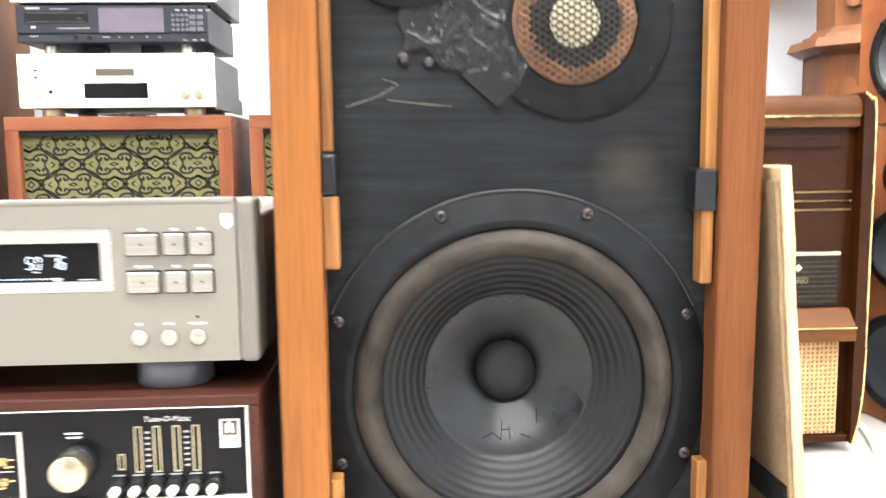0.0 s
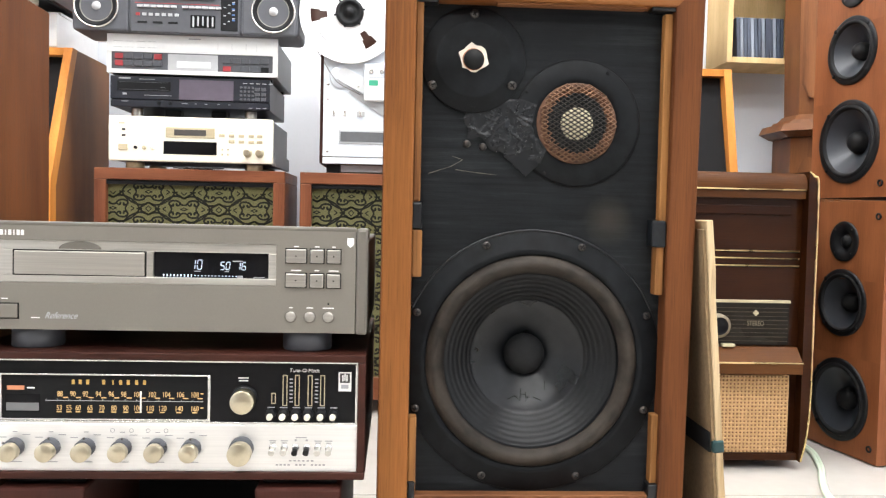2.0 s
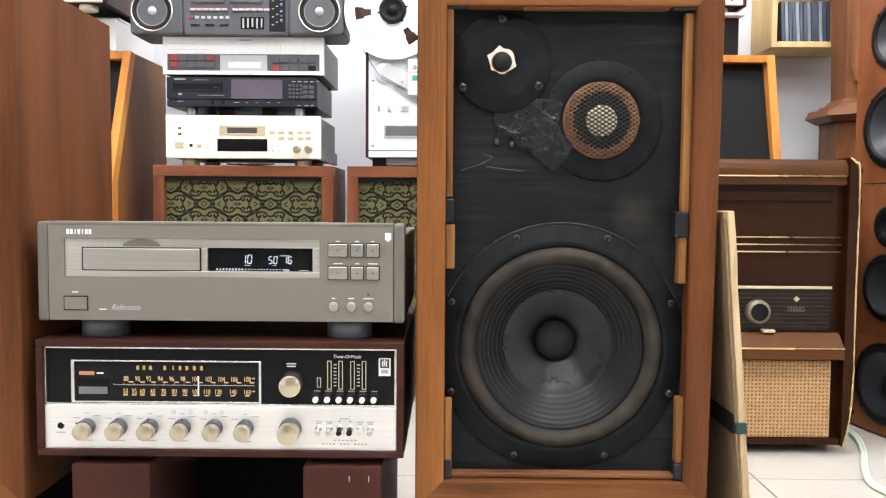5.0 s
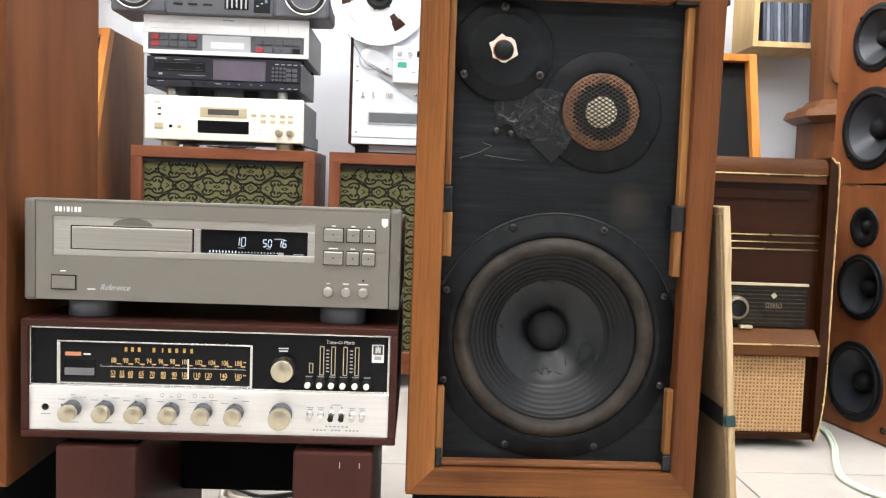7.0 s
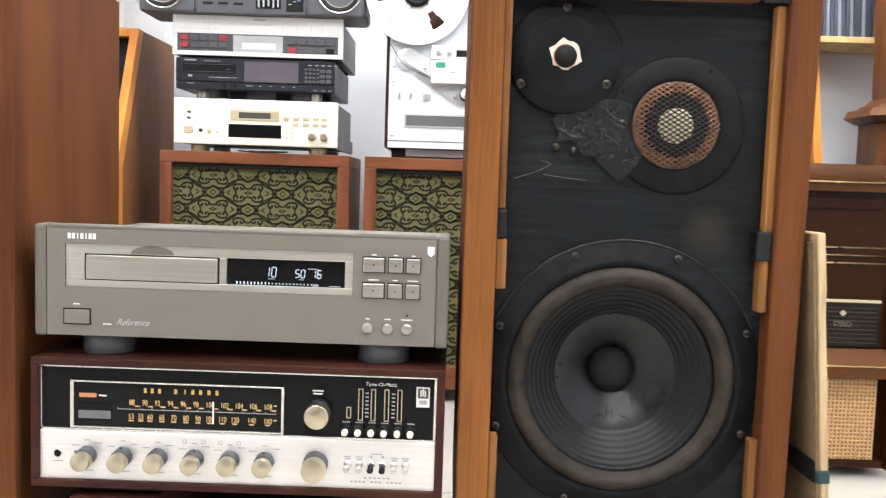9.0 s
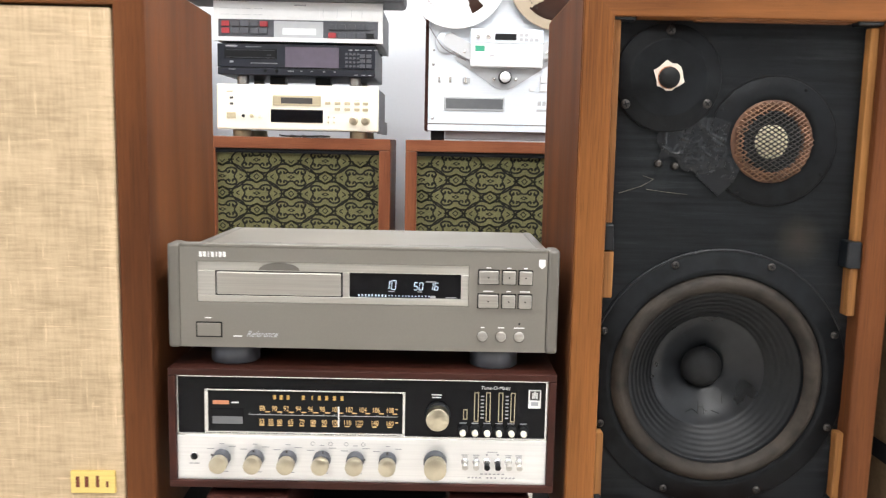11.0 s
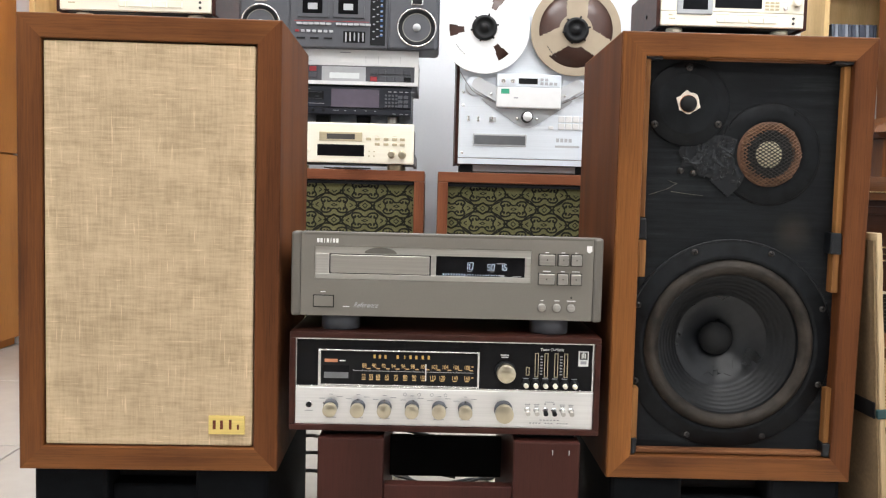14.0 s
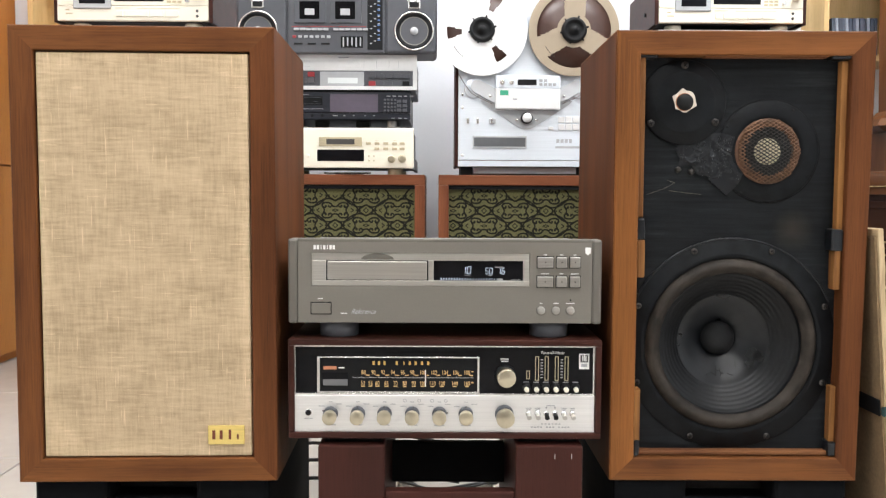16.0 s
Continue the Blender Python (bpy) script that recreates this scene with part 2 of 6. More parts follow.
TAPE = plain("wrinkled_black_tape", (0.0055, 0.0066, 0.0082), 0.32, vary=0.3, scale=90, bumps=0.12, spec=0.38)
STAND_BLACK = plain("dull_black_moulding", (0.0055, 0.0062, 0.0075), 0.8, vary=0.3, bumps=0.2, spec=0.08)
CONE = plain("dark_paper_cone", (0.0052, 0.0056, 0.0062), 0.44, vary=0.5, scale=140, big=14, bumps=0.3, spec=0.25)
CONE_INNER = plain("doped_cone_centre", (0.0060, 0.0070, 0.0085), 0.30, vary=0.8, scale=50, big=34, bumps=0.4, spec=0.36)
DUST_CAP = plain("felted_dust_cap", (0.0115, 0.0118, 0.0125), 0.62, vary=0.4, scale=90, bumps=0.2, spec=0.2)
SURROUND = plain("aged_cloth_surround", (0.027, 0.0215, 0.017), 0.6, vary=1.0, scale=45, big=22, bumps=0.4, spec=0.22)
POLY_CONE = plain("grey_poly_cone", (0.027, 0.031, 0.038), 0.38, vary=0.12, bumps=0.05)
SCREW = plain("dull_steel_screw", (0.055, 0.05, 0.046), 0.4, 0.8, vary=0.3)
COPPER = plain("rusty_wire_screen", (0.115, 0.058, 0.030), 0.45, 0.3, vary=1.0, scale=60)
SHADED_WIRE = plain("shaded_wire", (0.014, 0.011, 0.009), 0.45, 0.3, vary=0.5)
FIBRE = plain("orange_brown_fibre", (0.10, 0.042, 0.019), 0.7, vary=0.8, scale=110, bumps=0.5)
CREAM = plain("cream_dome", (0.74, 0.66, 0.46), 0.6, vary=0.1)
FOAM = plain("torn_white_foam", (0.70, 0.61, 0.51), 0.9, vary=0.15, scale=150, bumps=0.6)
RUST_FOAM = plain("rusty_foam_edge", (0.38, 0.14, 0.05), 0.9, vary=0.3)
GLUE = plain("dried_glue", (0.07, 0.064, 0.042), 0.45, vary=0.6)
GREY_PAINT = plain("warm_grey_metal_paint", (0.185, 0.171, 0.145), 0.42, 0.25, vary=0.05, scale=500, bumps=0.05)
GREY_DARK = plain("warm_grey_side_trim", (0.145, 0.133, 0.113), 0.45, 0.25, vary=0.05, scale=500, bumps=0.05)
GREY_SILVER = brushed("satin_silver", (0.53, 0.515, 0.475), 0.36, "x", 0.9)
BUTTON = brushed("button_silver", (0.42, 0.405, 0.37), 0.3, "x", 0.9)
DRAWER = brushed("brushed_grey_drawer", (0.44, 0.42, 0.38), 0.38, "x", 0.85)
SILVER = brushed("brushed_aluminium", (0.80, 0.79, 0.77), 0.42, "x", 0.7, 0.05)
CHROME = plain("bright_trim", (0.75, 0.74, 0.72), 0.22, 0.95, vary=0.05, bumps=0)
def turned(name, col, rough):
    """Metal turned on a lathe: fine rings that spread the light across them."""
    m, nt, b = nodes_of(name)
    n = noise_node(nt, mapped(nt, (300, 300, 300)), 1.0, 3)
    nt.links.new(ramp(nt, n, [(0.3, tuple(c * 0.93 for c in col)), (0.7, col)]), b.inputs["Base Color"])
    b.inputs["Metallic"].default_value, b.inputs["Roughness"].default_value = 0.95, rough
    b.inputs["Anisotropic"].default_value = 0.75
    t = nt.nodes.new("ShaderNodeTangent")
    t.direction_type, t.axis = "RADIAL", "Y"
    nt.links.new(t.outputs[0], b.inputs["Tangent"])
    return m


KNOB_FACE = turned("pale_gold_knob_face", (0.56, 0.50, 0.37), 0.28)
GOLD_INK = plain("gold_lettering", (0.60, 0.37, 0.10), 0.4, 0.2, vary=0.1, bumps=0)
AMBER = emit("amber_dial_ink", (0.72, 0.46, 0.19), 0.05)
ORANGE_LAMP = emit("orange_indicator", (0.50, 0.20, 0.10), 0.07)
WHITE_INK = plain("white_lettering", (0.78, 0.77, 0.74), 0.5, vary=0.05, bumps=0)
GREY_INK = plain("grey_lettering", (0.36, 0.36, 0.37), 0.5, vary=0.05, bumps=0)
DARK_INK = plain("dark_lettering", (0.05, 0.045, 0.04), 0.5, vary=0.05, bumps=0)
BROWN_INK = plain("brown_lettering", (0.14, 0.03, 0.01), 0.5, vary=0.05, bumps=0)
BADGE = brushed("yellow_brass_badge", (0.78, 0.60, 0.20), 0.4, "x", 0.55)
DIGITS = emit("pale_blue_digits", (0.72, 0.84, 1.0), 0.16)
GOLD_TRIM = plain("brass_trim", (0.78, 0.58, 0.27), 0.28, 0.85, vary=0.1, bumps=0)
CHAMPAGNE = brushed("champagne_metal", (0.84, 0.785, 0.65), 0.4, "x", 0.15, 0.03)
TARNISHED = brushed("tarnished_brass_knob", (0.20, 0.165, 0.115), 0.42, "x", 0.5)
CHAMPAGNE_D = brushed("champagne_dark", (0.55, 0.47, 0.31), 0.4, "x", 0.5)
WHITE_METAL = plain("silver_white_paint", (0.72, 0.72, 0.71), 0.4, 0.2, vary=0.04)
DECK_FACE = brushed("silver_deck_face", (0.73, 0.775, 0.82), 0.42, "x", 0.45, 0.04)
GREY_CASE = plain("grey_steel_case", (0.17, 0.17, 0.175), 0.5, 0.3, vary=0.08)
MID_GREY = plain("mid_grey_plastic", (0.070, 0.073, 0.083), 0.45, vary=0.1)
MOON_GREY = plain("pale_grey_cover", (0.50, 0.51, 0.52), 0.45, vary=0.05)
LIGHT_GREY = plain("light_grey_plastic", (0.42, 0.43, 0.44), 0.45, vary=0.08)
RED = plain("dark_red_button", (0.30, 0.025, 0.03), 0.45, vary=0.1)
GREEN = plain("green_badge", (0.03, 0.30, 0.17), 0.5, vary=0.1)
TEAL_TAPE = plain("teal_tape", (0.008, 0.035, 0.036), 0.55, vary=0.3)
PALE_CONE = plain("pale_grey_cone", (0.20, 0.19, 0.165), 0.6, vary=0.15)
WHITE_REEL = plain("white_reel_flange", (0.86, 0.86, 0.85), 0.35, 0.1, vary=0.03)
TAN_REEL = plain("tan_reel_flange", (0.38, 0.31, 0.225), 0.4, 0.3, vary=0.05)
TAPE_PACK = plain("brown_recording_tape", (0.055, 0.024, 0.016), 0.35, vary=0.2, scale=200)
LCD = plain("grey_violet_display", (0.10, 0.085, 0.11), 0.2, vary=0.1, bumps=0)
PALE_LCD = plain("pale_display", (0.72, 0.75, 0.74), 0.35, vary=0.03, bumps=0)
WALL = plain("white_wall_paint", (0.76, 0.79, 0.83), 0.7, vary=0.02, scale=120, big=2, bumps=0.08)
FAR_WALL = plain("darkened_unseen_wall", (0.26, 0.24, 0.22), 0.8, vary=0.08)
CEIL = plain("white_ceiling_paint", (0.82, 0.82, 0.81), 0.8, vary=0.02)
TILE = plain("polished_cream_tile", (0.47, 0.44, 0.40), 0.22, vary=0.05, scale=30, big=3, bumps=0.02)
GROUT = plain("grey_grout", (0.30, 0.28, 0.26), 0.9, vary=0.1)
WHITE_BOARD = plain("white_melamine", (0.80, 0.80, 0.78), 0.45, vary=0.03)
CABLE_PALE = plain("pale_green_cable", (0.56, 0.64, 0.50), 0.5, vary=0.06)
CABLE_WHITE = plain("cream_cable", (0.68, 0.64, 0.55), 0.5, vary=0.06)
CABLE_BLACK = plain("black_cable", (0.015, 0.015, 0.016), 0.5, vary=0.1)
CD_CASE = plain("clear_grey_disc_case", (0.07, 0.085, 0.115), 0.2, vary=0.35, scale=14, big=4)
CD_PALE = plain("pale_disc_case", (0.24, 0.27, 0.32), 0.2, vary=0.3, scale=14, big=4)
LAMP_PANEL = emit("lamp_diffuser", (1.0, 0.98, 0.95), 6.0)


# ---- mesh helpers ----
def box(bm, xs, ys, zs, bevel=0.0, seg=2):
    r = bmesh.ops.create_cube(bm, size=1.0)
    c = Vector(((xs[0] + xs[1]) / 2, (ys[0] + ys[1]) / 2, (zs[0] + zs[1]) / 2))
    d = Vector((abs(xs[1] - xs[0]), abs(ys[1] - ys[0]), abs(zs[1] - zs[0])))
    for v in r["verts"]:
        v.co = Vector((v.co.x * d.x, v.co.y * d.y, v.co.z * d.z)) + c
    if bevel > 0:
        es = list({e for v in r["verts"] for e in v.link_edges})
        bmesh.ops.bevel(bm, geom=es, offset=min(bevel, 0.45 * min(d)), segments=seg, profile=0.5, affect="EDGES")
    return bm


def prism(bm, outline, y0, y1, plane="xz"):
    """An outline in a plane, given counter-clockwise, drawn out along the third axis."""
    def at(p, q):
        return {"xz": (p[0], q, p[1]), "yz": (q, p[0], p[1]), "xy": (p[0], p[1], q)}[plane]
    a = [bm.verts.new(at(p, y0)) for p in outline]
    b = [bm.verts.new(at(p, y1)) for p in outline]
    n = len(outline)
    bm.faces.new(a)
    bm.faces.new(b[::-1])
    for i in range(n):
        bm.faces.new((a[i], b[i], b[(i + 1) % n], a[(i + 1) % n]))
    bmesh.ops.recalc_face_normals(bm, faces=bm.faces[:])
    return bm


def lathe(bm, prof, cx=0.0, cz=0.0, cy=0.0, seg=48, squash=1.0):
    """Rings (radius, y) turned about a level axis that runs along y."""
    rings = []
    for r, y in prof:
        if r < 1e-6:
            rings.append([bm.verts.new((cx, cy + y, cz))])
        else:
            rings.append([bm.verts.new((cx + r * math.cos(2 * math.pi * i / seg), cy + y, cz + squash * r * math.sin(2 * math.pi * i / seg))) for i in range(seg)])
    for a, b in zip(rings, rings[1:]):
        for i in range(seg):
            j = (i + 1) % seg
            if len(a) == 1 and len(b) == 1:
                continue
            if len(a) == 1:
                f = bm.faces.new((a[0], b[i], b[j]))
            elif len(b) == 1:
                f = bm.faces.new((a[i], b[0], a[j]))
            else:
                f = bm.faces.new((a[i], b[i], b[j], a[j]))
            f.smooth = True
    return bm


def knob(bm, cx, cz, y, r, depth, seg=32, edge=0.0012):
    """A turned knob that stands out from the plane y towards -y."""
    return lathe(bm, [(r * 1.03, 0), (r, -depth + edge), (r - edge, -depth), (r * 0.55, -depth + 0.0003), (0, -depth + 0.0004)], cx, cz, y, seg)


def rod(bm, a, b, r, seg=12, r2=None):
    a, b = Vector(a), Vector(b)
    d = b - a
    q = d.to_track_quat("Z", "Y").to_matrix()
    r2 = r if r2 is None else r2
    ra = [bm.verts.new(a + q @ Vector((r * math.cos(2 * math.pi * i / seg), r * math.sin(2 * math.pi * i / seg), 0))) for i in range(seg)]
    rb = [bm.verts.new(b + q @ Vector((r2 * math.cos(2 * math.pi * i / seg), r2 * math.sin(2 * math.pi * i / seg), 0))) for i in range(seg)]
    for i in range(seg):
        f = bm.faces.new((ra[i], ra[(i + 1) % seg], rb[(i + 1) % seg], rb[i]))
        f.smooth = seg > 6
    if seg > 4:
        bm.faces.new(ra[::-1])
        bm.faces.new(rb)
    return bm


def sweep(bm, pts, r, seg=8, steps=8):
    """A cord of radius r along a smooth line through pts."""
    P = [Vector(p) for p in pts]
    P = [P[0] * 2 - P[1]] + P + [P[-1] * 2 - P[-2]]
    line = []
    for i in range(1, len(P) - 2):
        for k in range(steps):
            t = k / steps
            a, b, c, d = P[i - 1], P[i], P[i + 1], P[i + 2]
            line.append(0.5 * (2 * b + (c - a) * t + (2 * a - 5 * b + 4 * c - d) * t * t + (3 * b - a - 3 * c + d) * t ** 3))
    line.append(P[-2])
    rings = []
    for i, p in enumerate(line):
        d = line[min(i + 1, len(line) - 1)] - line[max(i - 1, 0)]
        q = d.to_track_quat("Z", "Y").to_matrix()
        rings.append([bm.verts.new(p + q @ Vector((r * math.cos(2 * math.pi * k / seg), r * math.sin(2 * math.pi * k / seg), 0))) for k in range(seg)])
    for a, b in zip(rings, rings[1:]):
        for i in range(seg):
            f = bm.faces.new((a[i], a[(i + 1) % seg], b[(i + 1) % seg], b[i]))
            f.smooth = True
    return bm


def thing(name, m, label, category, group="", kind=""):
    ob = new(name)
    ob.empty_display_size = 0.05
    ob.matrix_world = m
    return tagged(ob, label, category, group, kind)


def part(name, bm, mat, parent=None, label=""):
    me = bpy.data.meshes.new(name)
    bm.to_mesh(me)
    bm.free()
    me.materials.append(mat)
    ob = new(name, me)
    if parent is not None:
        ob.parent = parent
    if label:
        ob["label"] = label
    return ob


def nb():
    return bmesh.new()


def block(name, xs, ys, zs, mat, parent=None, bevel=0.0, label=""):
    return part(name, box(nb(), xs, ys, zs, bevel), mat, parent, label)


def lettering(name, body, size, x, y, z, mat, parent, align="CENTER", shear=0.0, wide=1.0, label=""):
    """Raised letters that face -y, their foot line at z."""
    cu = bpy.data.curves.new(name, "FONT")
    cu.body, cu.size, cu.align_x, cu.extrude, cu.shear = body, size, align, 0.0002, shear
    tmp = bpy.data.objects.new(name + "_tmp", cu)
    scene.collection.objects.link(tmp)
    bpy.context.view_layer.update()
    me = bpy.data.meshes.new_from_object(tmp.evaluated_get(bpy.context.evaluated_depsgraph_get()))
    bpy.data.objects.remove(tmp)
    me.transform(Matrix.Translation((x, y, z)) @ Matrix.Rotation(math.pi / 2, 4, "X") @ Matrix.Diagonal((wide, 1, 1, 1)))
    me.materials.clear()
    me.materials.append(mat)
    me.name = name
    ob = new(name, me)
    ob.parent = parent
    if label:
        ob["label"] = label
    return ob


def bars(name, parent, mat, y, items, t=0.0004, label=""):
    """Plain raised bars (x, z, width, height) that stand for printing that cannot be read."""
    bm = nb()
    for x, z, w, h in items:
        box(bm, (x - w / 2, x + w / 2), (y - t, y), (z - h / 2, z + h / 2))
    ob = part(name, bm, mat, parent, label)
    if len(items) > 2:
        ob["kind"] = "stuff"
    return ob


def screw(parent, x, z, y, r=0.0042):
    s = part("screw", lathe(nb(), [(r, 0), (r * 0.95, -0.0012), (r * 0.6, -0.0022), (0, -0.0024)], x, z, y, 16), SCREW, parent)
    bm = nb()
    a = 0.6 + 40 * x
    for k in (a, a + math.pi / 2):
        dx, dz = math.cos(k) * r * 0.6, math.sin(k) * r * 0.6
        rod(bm, (x - dx, y - 0.0023, z - dz), (x + dx, y - 0.0023, z + dz), r * 0.13, 4)
    part("screw_slot", bm, BLACK_MATT, s)
    return s


# ---- room ----
XL, XR, YB, YF, H = -2.4, 1.75, 2.45, -3.2, 2.75


def setting(name, bm, mat, label, category):
    return tagged(part(name, bm, mat), label, category, "", "structure")


setting("wall_north", box(nb(), (XL - 0.1, XR + 0.1), (YB, YB + 0.1), (0, H)), WALL, "smooth white painted wall behind the stacked equipment", "wall")
# never in view; its dark colour is added to hold back reflections and front fill
setting("wall_south", box(nb(), (XL - 0.1, XR + 0.1), (YF - 0.1, YF), (0, H)), FAR_WALL, "unseen wall across the room, darkened to cut reflections and fill", "wall")
setting("wall_west", box(nb(), (XL - 0.1, XL), (YF, YB), (0, H)), WALL, "plain white painted side wall", "wall")
setting("wall_east", box(nb(), (XR, XR + 0.1), (YF, YB), (0, H)), WALL, "plain white painted side wall", "wall")
setting("ceiling", box(nb(), (XL - 0.1, XR + 0.1), (YF - 0.1, YB + 0.1), (H, H + 0.1)), CEIL, "flat white painted ceiling", "ceiling")
FLOOR = setting("floor", box(nb(), (XL - 0.1, XR + 0.1), (YF - 0.1, YB + 0.1), (-0.1, -0.004)), GROUT, "polished cream ceramic tile floor with thin grout", "floor")


def ceiling_light(x, y, power):
    lamp = thing("ceiling_light", pose(x, y, H - 0.05), "white rectangular fluorescent ceiling light panel", "ceiling light", "ceiling lights")
    w, d = 0.6, 0.3
    bm = nb()
    for a in ((-w - 0.03, -w), (w, w + 0.03)):
        box(bm, a, (-d - 0.03, d + 0.03), (-0.012, 0.05), 0.003)
    for a in ((-d - 0.03, -d), (d, d + 0.03)):
        box(bm, (-w, w), a, (-0.012, 0.05), 0.003)
    part("frame", bm, WHITE_METAL, lamp)
    block("diffuser", (-w, w), (-d, d), (0.01, 0.02), LAMP_PANEL, lamp)
    la = bpy.data.lights.new("ceiling_lamp", "AREA")
    la.shape, la.size, la.size_y, la.energy, la.color = "RECTANGLE", 2 * w, 2 * d, power, (0.93, 0.955, 1.0)
    lo = new("ceiling_lamp", la)
    lo.matrix_world = pose(x, y, H - 0.07)


for lx, ly, lp in LAMPS:
    ceiling_light(lx, ly, lp)


# ---- walnut bookshelf loudspeakers ----
SW, SH, SD, SF = 0.352, 0.620, 0.285, 0.033


def walnut_cabinet(sp, taper=0.0, sides=(WALNUT_V, WALNUT_V)):
    """Four mitred boards and a back, front edge at y = 0, foot at z = 0."""
    w, f = SW / 2, SF
    o = [(-w, 0), (w - taper, 0), (w, SH), (-w, SH)]
    i = [(-w + f, f), (w - f - taper * 0.5, f), (w - f, SH - f), (-w + f, SH - f)]
    for name, a, mat in (("bottom_board", 0, WALNUT_H), ("side_board", 1, sides[1]), ("top_board", 2, WALNUT_H), ("side_board", 3, sides[0])):
        b = (a + 1) % 4
        bm = prism(nb(), [o[a], o[b], i[b], i[a]], 0, SD)
        es = [e for e in bm.edges if abs(e.verts[0].co.y - e.verts[1].co.y) < 1e-6 and min(v.co.y for v in e.verts) < 1e-6]
        long_edges = [e for e in es if (e.verts[0].co - e.verts[1].co).length > 0.2]
        bmesh.ops.bevel(bm, geom=long_edges, offset=0.0022, segments=2, profile=0.5, affect="EDGES")
        part(name, bm, mat, sp)
    block("back_panel", (-w + f, w - f), (SD - 0.02, SD - 0.002), (f, SH - f), BROWN_SIDE, sp)


def covered_speaker():
    sp = thing("bookshelf_speaker", pose(-0.7365, 0.605, 0.185, 0, 0, 1.6), "walnut bookshelf loudspeaker with a stained beige linen grille", "loudspeaker", "pair of walnut loudspeakers")
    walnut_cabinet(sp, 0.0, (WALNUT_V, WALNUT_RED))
    bm = box(nb(), (-SW / 2 + SF + 0.0015, SW / 2 - SF - 0.002), (0.003, 0.02), (SF + 0.0015, SH - SF - 0.002), 0.003)
    g = part("grille", bm, LINEN, sp, "beige woven linen grille cloth, stained")
    badge = block("badge", (0.0815, 0.131), (-0.0005, 0.0035), (0.052, 0.078), BADGE, g, 0.0008, "yellow brass badge")
    # plain brown bars in place of the maker's mark
    for x, w, hh in ((0.0895, 0.0075, 0.0125), (0.0995, 0.0075, 0.0125), (0.1115, 0.0065, 0.0135), (0.1222, 0.0050, 0.0070)):
        bars("badge_bar", badge, BROWN_INK, -0.0005, [(x, 0.0655 - (0.0125 - hh) / 2, w * 0.55, hh)])
    return sp


def crumpled(bm, path, width, y, lift, seed, cuts=60, across=26):
    """A wrinkled strip of tape laid along a line on the plane y."""
    P = [Vector((p[0], 0, p[1])) for p in path]
    L = [0.0]
    for a, b in zip(P, P[1:]):
        L.append(L[-1] + (b - a).length)
    rows = []
    for i in range(cuts + 1):
        s = L[-1] * i / cuts
        k = max(j for j in range(len(L) - 1) if L[j] <= s + 1e-9)
        t = (s - L[k]) / (L[k + 1] - L[k])
        c = P[k].lerp(P[k + 1], t)
        d = (P[k + 1] - P[k]).normalized()
        side = Vector((-d.z, 0, d.x))
        row = []
        for j in range(across + 1):
            q = j / across - 0.5
            ww = width * (1 + 0.45 * noise.noise(Vector((s * 60, seed, 1.7 if q > 0 else 8.1))))
            p = c + side * (q * ww)
            p.x += 0.0025 * noise.noise(Vector((i * 0.9, j, seed)))
            crease = 1 - min(1.0, abs(noise.noise(Vector((p.x * 27 + seed, p.z * 38, seed)))) * 6)
            fold = 1 - min(1.0, abs(noise.noise(Vector((p.x * 62 - p.z * 40, p.z * 55 + seed, 2 * seed)))) * 5)
            swell = 0.5 + 0.5 * noise.noise(Vector((p.x * 35, p.z * 35, seed)))
            edge = 1 - (2 * abs(q)) ** 6
            row.append(bm.verts.new((p.x, y - 0.0004 - lift * edge * (0.55 * crease ** 2 + 0.35 * fold ** 2 + 0.4 * swell), p.z)))
        rows.append(row)
    for a, b in zip(rows, rows[1:]):
        for j in range(across):
            f = bm.faces.new((a[j], a[j + 1], b[j + 1], b[j]))
            f.smooth = True
    bmesh.ops.recalc_face_normals(bm, faces=bm.faces[:])
    return bm


def wire_screen(bm, cx, cz, y, r, dome, pitch, lo, hi):
    """A domed screen of expanded metal: diamonds of thin wire."""
    def yy(x, z):
        q = min(1.0, ((x - cx) ** 2 + (z - cz) ** 2) / (r * r))
        return y - dome * (1 - q) ** 0.5
    px, pz = pitch, pitch * 0.62
    n = int(r / pz) + 2
    for i in range(-n, n + 1):
        for j in range(-2 * n, 2 * n + 1):
            if (i + j) % 2:
                continue
            x, z = cx + i * px / 2, cz + j * pz / 2
            for dx, dz in ((px / 2, pz / 2), (px / 2, -pz / 2)):
                x2, z2 = x + dx, z + dz
                mid = math.hypot((x + x2) / 2 - cx, (z + z2) / 2 - cz)
                if lo <= mid < hi and max((x - cx) ** 2 + (z - cz) ** 2, (x2 - cx) ** 2 + (z2 - cz) ** 2) < r * r:
                    rod(bm, (x, yy(x, z), z), (x2, yy(x2, z2), z2), 0.0007, 4)
    return bm


